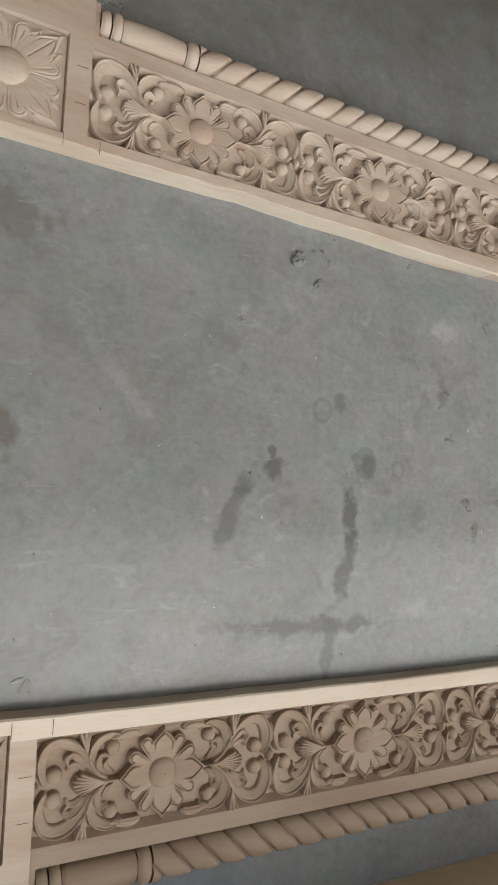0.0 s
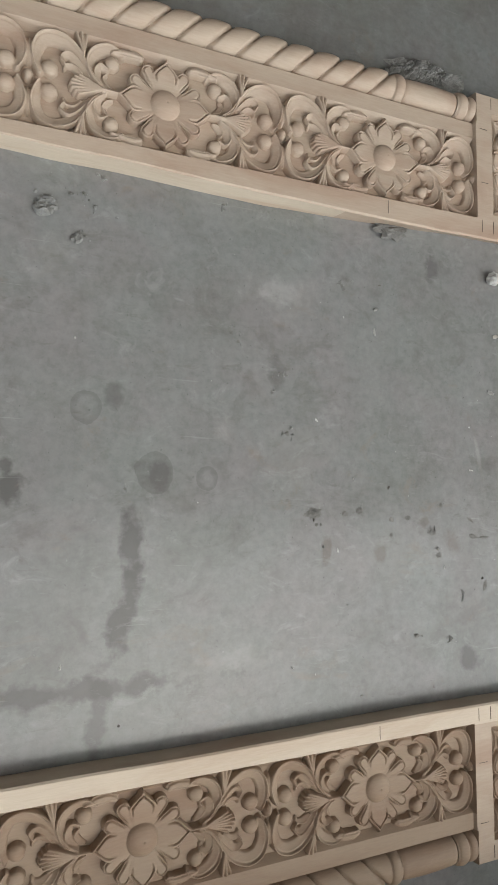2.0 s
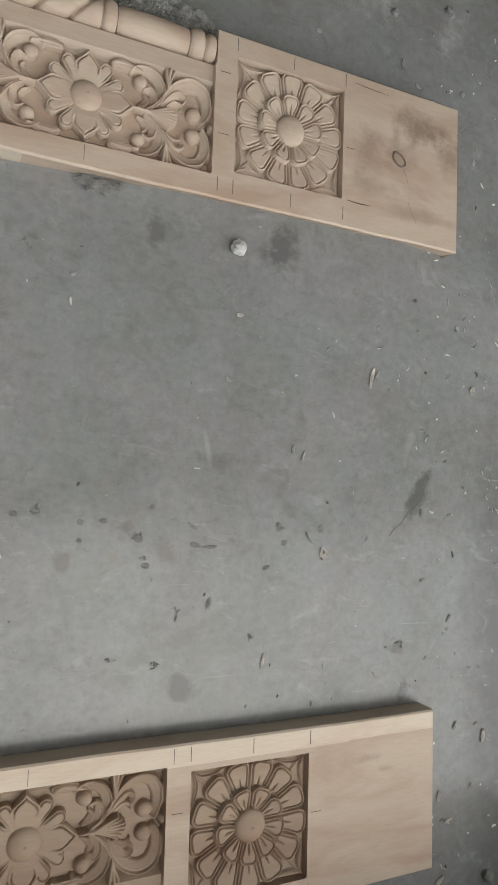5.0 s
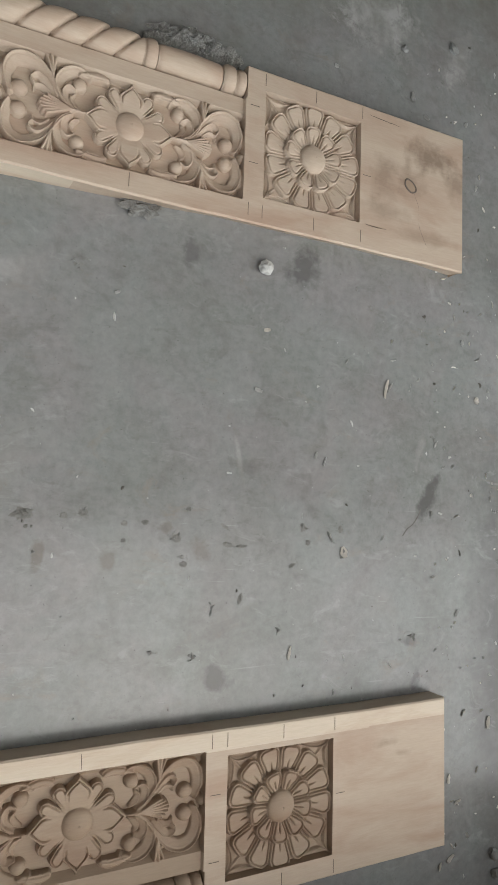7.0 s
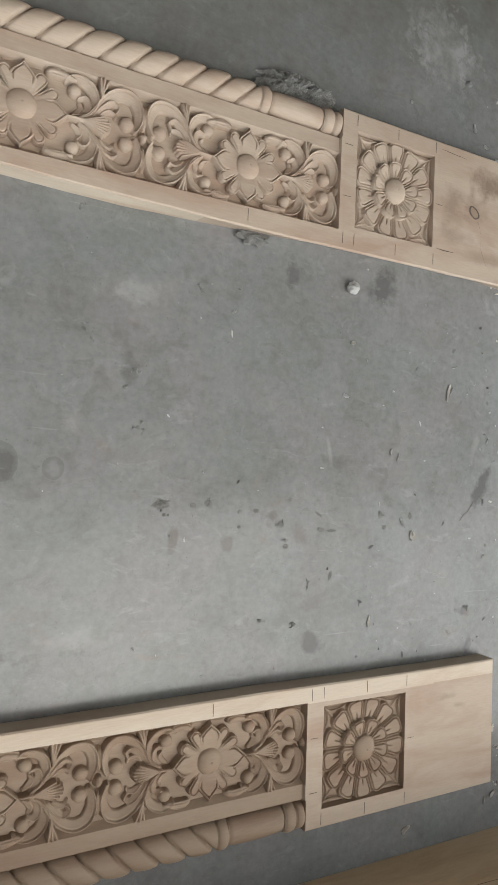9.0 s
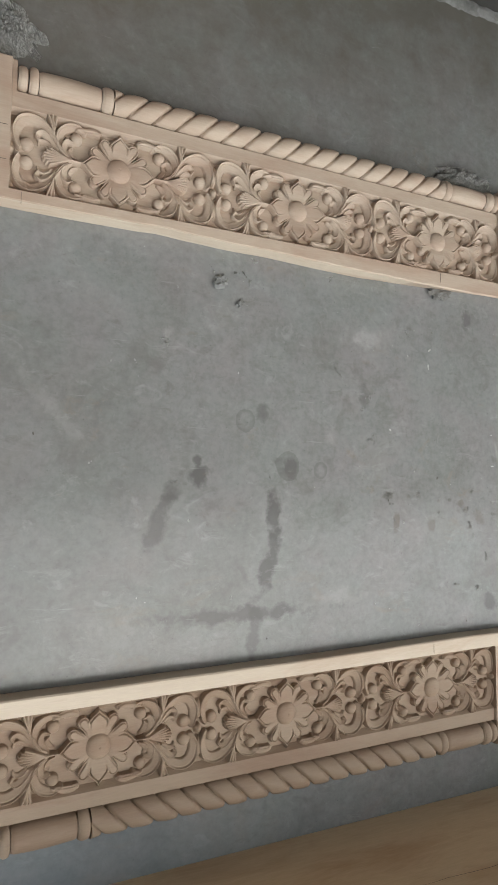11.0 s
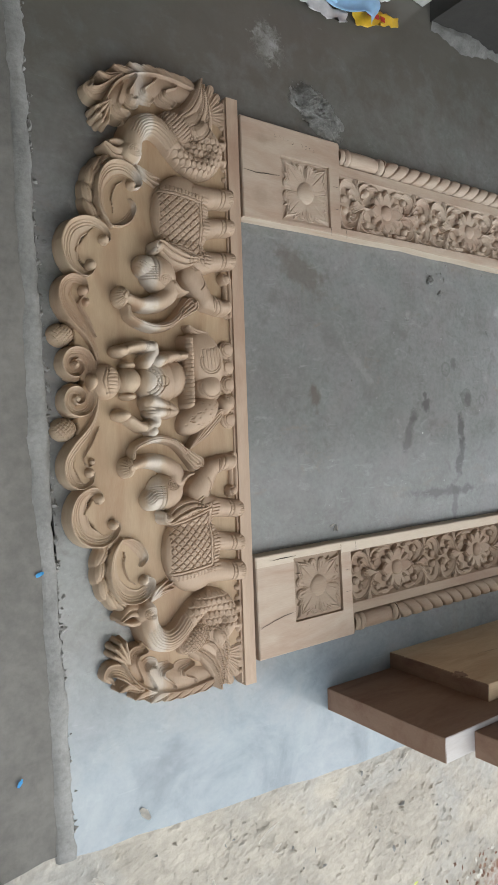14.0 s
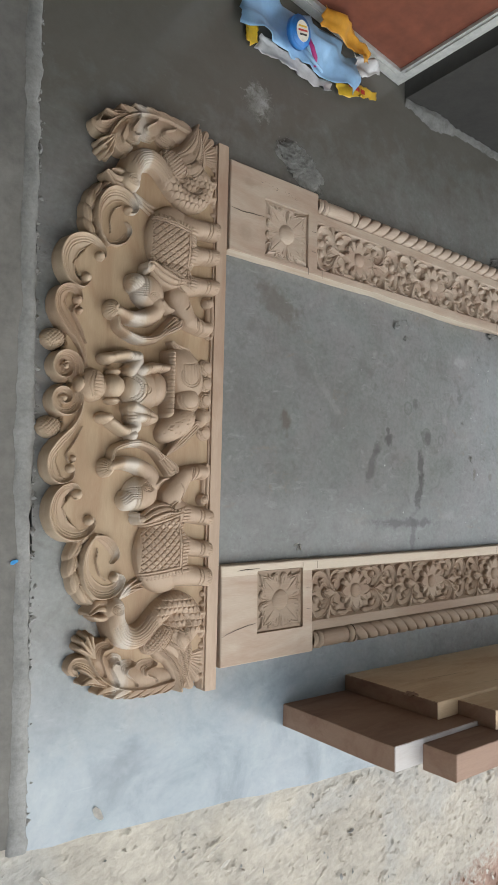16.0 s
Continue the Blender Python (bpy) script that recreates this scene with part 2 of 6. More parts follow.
    col = mixed(n, l, math_of(n, l, "MULTIPLY", skylit.outputs[0], inner.outputs[0]), col, mixed(n, l, 0.75, (0.34, 0.41, 0.46), ramp(n, l, cloud, [(0.36, (0.20, 0.25, 0.30)), (0.5, (0.35, 0.42, 0.47)), (0.66, (0.50, 0.55, 0.58))])))
    # brown dirt trodden in along the wall, toned darker for the shade there
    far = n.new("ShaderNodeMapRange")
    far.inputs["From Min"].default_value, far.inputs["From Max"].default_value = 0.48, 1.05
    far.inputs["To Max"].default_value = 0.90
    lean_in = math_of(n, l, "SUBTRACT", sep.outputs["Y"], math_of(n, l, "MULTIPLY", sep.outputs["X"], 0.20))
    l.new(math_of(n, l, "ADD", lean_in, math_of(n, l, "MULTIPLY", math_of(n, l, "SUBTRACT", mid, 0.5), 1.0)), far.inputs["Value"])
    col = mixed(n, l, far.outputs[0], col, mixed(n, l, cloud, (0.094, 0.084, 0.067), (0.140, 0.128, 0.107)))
    # dried splashes of lime and mortar
    for x, y, a, c, turn, depth in ((2.06, 1.10, 0.14, 0.11, -20, 0.62), (2.30, 1.06, 0.035, 0.10, -25, 0.6), (1.97, 0.96, 0.06, 0.05, 0, 0.35), (0.124, 1.09, 0.062, 0.075, 0, 0.8), (0.86, 0.35, 0.05, 0.05, 0, 0.3), (1.17, 0.08, 0.02, 0.025, 0, 0.35),
                                    (1.27, 0.35, 0.10, 0.03, 5, 0.3), (0.72, 0.30, 0.02, 0.02, 0, 0.4), (2.2, 0.1, 0.012, 0.05, -15, 0.4), (1.2, -0.32, 0.12, 0.03, 8, 0.25), (0.62, -0.35, 0.08, 0.05, 0, 0.28), (1.75, 0.05, 0.006, 0.09, 12, 0.35), (0.48, 0.1, 0.02, 0.2, 40, 0.2)):
        g = n.new("ShaderNodeMapping")
        g.vector_type = "TEXTURE"
        g.inputs["Location"].default_value = (x, y, 0)
        g.inputs["Rotation"].default_value = (0, 0, radians(turn))
        g.inputs["Scale"].default_value = (a, c, 1)
        l.new(v, g.inputs["Vector"])
        ln = n.new("ShaderNodeVectorMath")
        ln.operation = "LENGTH"
        l.new(g.outputs[0], ln.inputs[0])
        d = math_of(n, l, "ADD", ln.outputs["Value"], math_of(n, l, "MULTIPLY", math_of(n, l, "SUBTRACT", grain, 0.5), 3.0))
        col = mixed(n, l, ramp(n, l, d, [(0.35, (depth,) * 3), (1.15, (0, 0, 0))]), col, mixed(n, l, ramp(n, l, mid, [(0.40, (0, 0, 0)), (0.60, (1, 1, 1))]), (0.205, 0.195, 0.175), (0.37, 0.365, 0.345)))
    # pale scuffs of lime
    scuff = ramp(n, l, noise_of(n, l, coords(n, l, (3, 14, 1), 0.5), 3.0, 7, 0.7, 1.5), [(0.66, (0, 0, 0)), (0.8, (0.35,) * 3)])
    col = mixed(n, l, scuff, col, (0.40, 0.41, 0.41))
    l.new(col, b.inputs["Base Color"])
    l.new(ramp(n, l, mid, [(0.3, (0.13,) * 3), (0.7, (0.21,) * 3)]), b.inputs["Roughness"])
    b.inputs["Specular IOR Level"].default_value = 0.28
    bump(n, l, b, math_of(n, l, "ADD", math_of(n, l, "MULTIPLY", mid, 2.0), fine), 0.035, 0.004)
    return m


def rough_stuff(name, a, b_col, scale, depth, rough=0.9, tint=None, stain=None):
    m, n, l, b = nodes_of(name)
    v = coords(n, l, per_object=False)
    big = noise_of(n, l, v, scale * 0.2, 8, 0.65, 0.4)
    small = noise_of(n, l, v, scale * 2.2, 8, 0.7)
    col = mixed(n, l, ramp(n, l, big, [(0.3, (0, 0, 0)), (0.7, (1, 1, 1))]), a, b_col)
    if tint:
        patch = ramp(n, l, noise_of(n, l, v, scale * 0.12, 5, 0.6, 0.8), [(0.48, (0, 0, 0)), (0.62, (1, 1, 1))])
        col = mixed(n, l, patch, col, tint)
    if stain:
        (x, y, hx, hy), c = stain
        g = n.new("ShaderNodeMapping")
        g.vector_type = "TEXTURE"
        g.inputs["Location"].default_value, g.inputs["Scale"].default_value = (x, y, 0), (hx, hy, 9)
        l.new(v, g.inputs["Vector"])
        ln = n.new("ShaderNodeVectorMath")
        ln.operation = "LENGTH"
        l.new(g.outputs[0], ln.inputs[0])
        d = math_of(n, l, "ADD", ln.outputs["Value"], math_of(n, l, "MULTIPLY", math_of(n, l, "SUBTRACT", small, 0.5), 1.2))
        col = mixed(n, l, ramp(n, l, d, [(0.8, (0.8,) * 3), (1.15, (0, 0, 0))]), col, c)
    col = mixed(n, l, 0.5, col, ramp(n, l, small, [(0.3, (0.55,) * 3), (0.62, (1.05,) * 3)]), "MULTIPLY")
    l.new(col, b.inputs["Base Color"])
    b.inputs["Roughness"].default_value = rough
    bump(n, l, b, small, 0.6, depth)
    return m


def plain(name, col, rough, metal=0.0, spec=0.5, scale=25, vary=0.12):
    m, n, l, b = nodes_of(name)
    f = noise_of(n, l, coords(n, l), scale, 6, 0.65)
    l.new(mixed(n, l, 1.0, col, ramp(n, l, f, [(0.3, (1 - vary * 1.6,) * 3), (0.7, (1 + vary * 0.4,) * 3)]), "MULTIPLY"), b.inputs["Base Color"])
    b.inputs["Roughness"].default_value, b.inputs["Metallic"].default_value = rough, metal
    b.inputs["Specular IOR Level"].default_value = spec
    bump(n, l, b, f, 0.08, 0.002)
    return m


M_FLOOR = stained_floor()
M_APRON = rough_stuff("rough_cement_apron", (0.135, 0.127, 0.113), (0.205, 0.193, 0.170), 14, 0.004)
M_LIP = rough_stuff("pale_mortar_lip", (0.21, 0.205, 0.19), (0.32, 0.31, 0.29), 40, 0.004)
M_SOIL = rough_stuff("dusty_ground", (0.33, 0.297, 0.245), (0.49, 0.438, 0.358), 16, 0.012, 0.95, (0.36, 0.34, 0.30), ((1.65, -2.36, 0.75, 0.58), (0.30, 0.17, 0.12)))
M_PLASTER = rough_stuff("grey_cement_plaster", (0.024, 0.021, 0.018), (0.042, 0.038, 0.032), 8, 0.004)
M_RUBBLE = rough_stuff("dry_mortar_crumbs", (0.16, 0.16, 0.148), (0.28, 0.278, 0.26), 50, 0.006)
M_HEAP = rough_stuff("fine_dry_mortar", (0.20, 0.19, 0.17), (0.36, 0.35, 0.32), 220, 0.010)
# for the unseen roofs; pale so that their bounce fills the shade
M_ROOF = rough_stuff("unseen_roof", (0.60, 0.59, 0.57), (0.66, 0.65, 0.63), 4, 0.003)
M_CHAIR = plain("cream_plastic", (0.60, 0.53, 0.315), 0.42, 0, 0.5, 9, 0.1)
M_ALU = plain("dull_aluminium", (0.58, 0.57, 0.53), 0.5, 0.25, 0.5, 30, 0.15)
M_LAMINATE = plain("red_brown_laminate", (0.22, 0.07, 0.04), 0.45, 0, 0.5, 12, 0.2)
M_BLUE = plain("pale_blue_film", (0.30, 0.50, 0.72), 0.35, 0, 0.5, 14, 0.15)
M_DEEP = plain("deep_blue_plastic", (0.03, 0.2, 0.55), 0.35)
M_ORANGE = plain("orange_film", (0.72, 0.34, 0.04), 0.35, 0, 0.5, 14, 0.2)
M_YELLOW = plain("yellow_film", (0.75, 0.47, 0.04), 0.35, 0, 0.5, 14, 0.2)
M_WHITE = plain("milky_film", (0.62, 0.60, 0.58), 0.3, 0, 0.5, 20, 0.2)
M_PINK = plain("magenta_tape", (0.55, 0.05, 0.22), 0.4)
M_RED = plain("red_print", (0.5, 0.04, 0.03), 0.4)
M_PAPER = plain("label_paper", (0.75, 0.72, 0.6), 0.6)
M_DARK = plain("dark_painted_steel", (0.05, 0.042, 0.038), 0.5)
M_CHIP = plain("pale_wood_chip", (0.62, 0.58, 0.51), 0.7, 0, 0.3, 60, 0.2)
M_STONE = plain("chalky_stone", (0.48, 0.47, 0.44), 0.9, 0, 0.2, 60, 0.25)
M_PIT = plain("dark_grit", (0.128, 0.118, 0.102), 0.9, 0, 0.2, 60, 0.25)
M_DARKMORTAR = rough_stuff("dark_mortar", (0.115, 0.11, 0.098), (0.22, 0.213, 0.195), 60, 0.006)
M_BRICK = rough_stuff("crushed_brick", (0.15, 0.09, 0.065), (0.30, 0.165, 0.115), 60, 0.006)
M_FLECK_B = plain("blue_paint_flake", (0.05, 0.38, 0.72), 0.5)
M_FLECK_Y = plain("lime_paint_flake", (0.62, 0.68, 0.08), 0.5)
M_PENCIL = plain("pencil_mark", (0.12, 0.09, 0.07), 0.7)


# ---- mesh helpers ----
def link_mesh(name, me, material, parent=None, label="", smooth=False):
    if smooth:
        me.polygons.foreach_set("use_smooth", np.ones(len(me.polygons), dtype=bool))
    if material and not me.materials:
        me.materials.append(material)
    ob = new(name, me)
    if parent:
        ob.parent = parent
    if label:
        ob["label"] = label
    return ob


def part(name, bm, material, parent=None, label="", smooth=False):
    me = bpy.data.meshes.new(name)
    bm.to_mesh(me)
    bm.free()
    return link_mesh(name, me, material, parent, label, smooth)


def empty(name, m=Matrix()):
    ob = new(name)
    ob.empty_display_size = 0.1
    ob.matrix_world = m
    return ob


def add_box(bm, x0, x1, y0, y1, z0, z1, m=Matrix()):
    vs = [bm.verts.new(m @ Vector(p)) for p in ((x0, y0, z0), (x1, y0, z0), (x1, y1, z0), (x0, y1, z0),
                                                 (x0, y0, z1), (x1, y0, z1), (x1, y1, z1), (x0, y1, z1))]
    for f in ((3, 2, 1, 0), (4, 5, 6, 7), (0, 1, 5, 4), (1, 2, 6, 5), (2, 3, 7, 6), (3, 0, 4, 7)):
        bm.faces.new([vs[i] for i in f])


def box(x0, x1, y0, y1, z0, z1, bevel=0.0, m=Matrix(), wobble=0.0, cuts=0):
    bm = bmesh.new()
    add_box(bm, x0, x1, y0, y1, z0, z1, m)
    if cuts:
        bmesh.ops.subdivide_edges(bm, edges=bm.edges[:], cuts=cuts, use_grid_fill=True)
    if wobble:
        for v in bm.verts:
            v.co += wobble * noise.noise_vector(v.co * 6)
    if bevel:
        bmesh.ops.bevel(bm, geom=[e for e in bm.edges if e.calc_face_angle(0) > 0.6], offset=bevel, segments=2, affect="EDGES")
    return bm


def tube(pts, r, seg=10, closed_ends=True):
    bm = bmesh.new()
    pts = [Vector(p) for p in pts]
    rings = []
    for i, p in enumerate(pts):
        d = (pts[min(i + 1, len(pts) - 1)] - pts[max(i - 1, 0)]).normalized()
        side = d.orthogonal().normalized()
        up = d.cross(side)
        rr = r[i] if isinstance(r, (list, tuple)) else r
        rings.append([bm.verts.new(p + rr * (math.cos(a) * side + math.sin(a) * up)) for a in np.linspace(0, 2 * math.pi, seg, endpoint=False)])
    for a, b in zip(rings, rings[1:]):
        best = min(range(seg), key=lambda k: (a[0].co - b[k].co).length)
        for i in range(seg):
            bm.faces.new((a[i], a[(i + 1) % seg], b[(i + 1 + best) % seg], b[(i + best) % seg]))
    if closed_ends:
        bm.faces.new(rings[0])
        bm.faces.new(rings[-1])
    bmesh.ops.recalc_face_normals(bm, faces=bm.faces[:])
    return bm


def lump(r, seed, squash=(1, 1, 1), detail=2, rough=0.35, freq=1.6):
    bm = bmesh.new()
    bmesh.ops.create_icosphere(bm, subdivisions=detail, radius=1)
    for v in bm.verts:
        k = 1 + rough * noise.noise(v.co * freq + Vector((seed * 7.3, seed * 3.1, seed)))
        v.co = Vector((v.co.x * squash[0], v.co.y * squash[1], v.co.z * squash[2])) * (r * k)
    return bm


# ---- carving: shallow relief worked out on a fine grid ----
def spline(pts, n=10):
    p = np.array(pts, float)
    p = np.vstack([2 * p[0] - p[1], p, 2 * p[-1] - p[-2]])
    out = []
    for i in range(1, len(p) - 2):
        t = np.linspace(0, 1, n, endpoint=False)[:, None]
        a, b, c, d = p[i - 1], p[i], p[i + 1], p[i + 2]
        out.append(0.5 * (2 * b + (c - a) * t + (2 * a - 5 * b + 4 * c - d) * t ** 2 + (3 * b - a - 3 * c + d) * t ** 3))
    return np.vstack([*out, p[-2:-1]])


def spiral(cx, cy, r0, r1, a0, turns, n=40):
    t = np.linspace(0, 1, n)
    a = radians(a0) + 2 * math.pi * turns * t
    r = r0 + (r1 - r0) * t
    return np.stack([cx + r * np.cos(a), cy + r * np.sin(a)], 1)


class Relief:
    """A height over a grid of (a, b); carving only ever raises it, cuts only lower it."""

    def __init__(self, a0, a1, b0, b1, step, low=-0.02):
        self.a = np.arange(a0, a1 + step * 0.5, step)
        self.b = np.arange(b0, b1 + step * 0.5, step)
        self.A, self.B = np.meshgrid(self.a, self.b, indexing="ij")
        self.H = np.full(self.A.shape, float(low))
        self.step = step

    def window(self, a0, a1, b0, b1):
        i0, i1 = np.searchsorted(self.a, (a0, a1))
        j0, j1 = np.searchsorted(self.b, (b0, b1))
        return slice(max(i0 - 1, 0), i1 + 1), slice(max(j0 - 1, 0), j1 + 1)

    def up(self, w, h):
        self.H[w] = np.maximum(self.H[w], h)

    def dome(self, a, b, ra, rb, h, base=0.0, turn=0.0, power=0.5, wall=4.0):
        r = max(ra, rb) * 1.3 + 0.006
        w = self.window(a - r, a + r, b - r, b + r)
        x, y = self.A[w] - a, self.B[w] - b
        c, s = math.cos(radians(turn)), math.sin(radians(turn))
        q = np.hypot((x * c + y * s) / ra, (-x * s + y * c) / rb)
        self.up(w, np.where(q < 1, base + h * np.maximum(1 - q * q, 0) ** power, base - (q - 1) * wall * min(ra, rb)))

    def along(self, pts, reach):
        """Distance to a line, signed side, and share of the way along it."""
        p = np.array(pts, float)
        w = self.window(p[:, 0].min() - reach, p[:, 0].max() + reach, p[:, 1].min() - reach, p[:, 1].max() + reach)
        x, y = self.A[w], self.B[w]
        best = np.full(x.shape, 1e9)
        side, share = np.zeros(x.shape), np.zeros(x.shape)
        seg = np.hypot(*(p[1:] - p[:-1]).T)
        total, run = seg.sum() or 1.0, 0.0
        for (ax, ay), (bx, by), ln in zip(p[:-1], p[1:], seg):
            if ln < 1e-9:
                continue
            t = np.clip(((x - ax) * (bx - ax) + (y - ay) * (by - ay)) / ln ** 2, 0, 1)
            d = np.hypot(x - ax - t * (bx - ax), y - ay - t * (by - ay))
            near = d < best
            best = np.where(near, d, best)
            side = np.where(near, np.sign((bx - ax) * (y - ay) - (by - ay) * (x - ax)), side)
            share = np.where(near, (run + t * ln) / total, share)
            run += ln
        return w, best, side, share

    def stroke(self, pts, widths, h, base=0.0, kind="round", wall=4.0, lean=1, reeds=3.0):
        """Half widths are spread evenly along the line. kind: round; band, rising to one rim; scroll, the same with lines cut along it; pod, with a line inside its edge; reed, with grooves along it."""
        ws = np.array(widths, float)
        w, d, side, t = self.along(pts, ws.max() * 1.5 + 0.006)
        half = np.interp(t, np.linspace(0, 1, len(ws)), ws)
        q = d / half
        s = q * side * lean
        if kind == "round":
            top = np.sqrt(np.maximum(1 - q * q, 0)) * 0.75 + 0.25
        elif kind == "band":
            top = 0.32 + 0.50 * np.clip((s + 1) / 2, 0, 1) ** 1.5 + 0.18 * np.exp(-((s - 0.80) / 0.20) ** 2) - 0.13 * np.exp(-((s - 0.46) / 0.08) ** 2)
        elif kind == "scroll":
            top = 0.46 + 0.38 * np.clip((s + 1) / 2, 0, 1) ** 1.3 + 0.16 * np.exp(-((s - 0.78) / 0.20) ** 2) + 0.10 * np.exp(-((s + 0.86) / 0.14) ** 2)
            for line in (0.50, 0.24, -0.02):
                top = top - 0.075 * np.exp(-((s - line) * half / 0.0011) ** 2)
        elif kind == "pod":
            top = 0.86 + 0.10 * s - 0.26 * np.exp(-((q - 0.58) / 0.13) ** 2)
        else:
            top = 0.78 + 0.16 * s - 0.18 * np.abs(s) ** 4 - 0.13 * (0.5 + 0.5 * np.cos(2 * np.pi * reeds * (s + 1) / 2)) ** 5
        soft = np.clip((half - d) / np.minimum(0.3 * half, 0.0035 + 0.04 * h), 0, 1)
        top = 0.2 + (top - 0.2) * soft * (2 - soft)
        h_t = h * top
        self.up(w, np.where(q < 1, base + h_t, base + h * 0.2 - (d - half) * wall))

    def lobe(self, a, b, turn, r0, r1, half, h0, h1, base=0.0, ogee=False, root=0.45, inset=0.0042, groove=0.0034, vein=0.0, wall=4.0, edge=0.0018):
        """A petal rising from h0 at its root to h1 at its tip, with a line cut inside its rim."""
        w = self.window(a - r1 - 0.006, a + r1 + 0.006, b - r1 - 0.006, b + r1 + 0.006)
        x, y = self.A[w] - a, self.B[w] - b
        c, s = math.cos(radians(turn)), math.sin(radians(turn))
        lng, m = x * c + y * s, np.abs(-x * s + y * c)
        f = np.clip((lng - r0) / (r1 - r0), 0, 1)
        if ogee:
            g = np.clip((f - 0.52) / 0.48, 0, 1)
            wid = half * np.where(f < 0.52, root + (1 - root) * np.sin(f / 0.52 * math.pi / 2), 0.5 + 0.5 * np.cos(math.pi * g ** 0.9))
            e = np.minimum((wid - m) * 0.8, r1 - lng)
        else:
            c0 = r1 - half
            e = np.where(lng > c0, half - np.hypot(lng - c0, m), half * (root + (1 - root) * np.clip((lng - r0) / (c0 - r0), 0, 1)) - m)
        h = h0 + (h1 - h0) * f ** 0.8 - groove * np.exp(-((e - inset) / 0.0010) ** 2) * np.clip((f - 0.35) * 5, 0, 1)
        h = h - 0.0012 * np.clip((inset - e) / inset, 0, 1)
        if vein:
            h = h - vein * np.exp(-(m / 0.0011) ** 2) * (f < 0.78) * (f > 0.2)
        soft = np.clip(e / edge, 0, 1)
        soft = np.sqrt(soft * (2 - soft))
        inside = (e > 0) & (lng > r0)
        out = np.maximum(-e, r0 - lng)
        self.up(w, np.where(inside, base + h * (0.55 + 0.45 * soft), base + 0.55 * h0 - np.maximum(out, 0) * wall))

    def wedge(self, turn, count, r0, r1, h0, h1, corner, inset=0.0050, groove=0.0062, vein=(0.25, 0.66), gap=0.0008):
        """One of a ring of broad petals round the middle: sides on the rays, rounded end, a line cut inside the rim and a short vein."""
        x, y = self.A, self.B
        c, s = math.cos(radians(turn)), math.sin(radians(turn))
        lng, m = x * c + y * s, np.abs(-x * s + y * c)
        k = math.pi / count
        e1, e2 = lng * math.sin(k) - m * math.cos(k) - gap, r1 - np.hypot(lng, m * 0.92)
        e = np.where((e1 < corner) & (e2 < corner), corner - np.hypot(np.maximum(corner - e1, 0), np.maximum(corner - e2, 0)), np.minimum(e1, e2))
        f = np.clip((lng - r0) / (r1 - r0), 0, 1)
        h = h0 + (h1 - h0) * f ** 0.9
        h = h - groove * np.exp(-((e - inset) / 0.0012) ** 2) * np.clip((f - 0.22) * 6, 0, 1)
        h = h - 0.8 * groove * np.exp(-(m / 0.0012) ** 2) * np.clip((f - vein[0]) * 9, 0, 1) * np.clip((vein[1] - f) * 9, 0, 1)
        soft = np.clip(e / 0.0030, 0, 1)
        soft = np.sqrt(soft * (2 - soft))
        inside = (e > 0) & (lng > r0)
        self.H = np.maximum(self.H, np.where(inside, h - 0.0070 * (1 - soft), -0.02))

    def cut(self, pts, half, depth):
        w, d, side, t = self.along(pts, half * 2)
        self.H[w] -= depth * np.maximum(1 - (d / half) ** 2, 0)

    def mesh(self, name, keep=0.0, low=-0.002, swap=lambda a, b: (a, b), flip=False):
        h = np.maximum(self.H, low)
        k = self.H > keep
        k[1:-1, 1:-1] |= k[:-2, 1:-1] | k[2:, 1:-1] | k[1:-1, :-2] | k[1:-1, 2:]
        face = k[:-1, :-1] & k[1:, :-1] & k[1:, 1:] & k[:-1, 1:]
        ids = np.arange(h.size).reshape(h.shape)
        quads = np.stack([ids[:-1, :-1][face], ids[1:, :-1][face], ids[1:, 1:][face], ids[:-1, 1:][face]], 1)
        if flip:
            quads = quads[:, ::-1]
        used, inverse = np.unique(quads, return_inverse=True)
        x, y = swap(self.A.ravel()[used], self.B.ravel()[used])
        co = np.stack([x, y, h.ravel()[used]], 1)
        me = bpy.data.meshes.new(name)
        me.from_pydata(co.tolist(), [], inverse.reshape(-1, 4).tolist())
        me.polygons.foreach_set("use_smooth", np.ones(len(me.polygons), dtype=bool))
        return me


# ---- structure ----
def sheet(name, x0, x1, y0, y1, nx, ny, height, material, edge=None, thick=0.0):
    """A sheet of ground; edge(x, y) may push its rim about; thick closes its sides downwards."""
    bm = bmesh.new()
    grid = []
    for i in range(nx + 1):
        row = []
        for j in range(ny + 1):
            x, y = x0 + (x1 - x0) * i / nx, y0 + (y1 - y0) * j / ny
            if edge:
                x, y = edge(x, y)
            row.append(bm.verts.new((x, y, height(x, y))))
        grid.append(row)
    for i in range(nx):
        for j in range(ny):
            bm.faces.new((grid[i][j], grid[i + 1][j], grid[i + 1][j + 1], grid[i][j + 1]))
    if thick:
        rim = [e for e in bm.edges if e.is_boundary]
        made = bmesh.ops.extrude_edge_only(bm, edges=rim)
        for v in [g for g in made["geom"] if isinstance(g, bmesh.types.BMVert)]:
            v.co.z -= thick
    bmesh.ops.recalc_face_normals(bm, faces=bm.faces[:])
    ob = part(name, bm, material)
    return ob


def wob(x, y, s=9.0, k=0.006):
    return k * noise.noise(Vector((x * s, y * s, 3.7)))


def slab_edge(x, y):
    """The slab's open rim runs slightly askew, and is a little ragged."""
    if y < -1.0:
        y = -1.196 - 0.062 * x + wob(x, 0, 14, 0.012)
    if x < -0.55:
        x = -0.605 - 0.03 * y + wob(0, y, 14, 0.006)
    return x, y


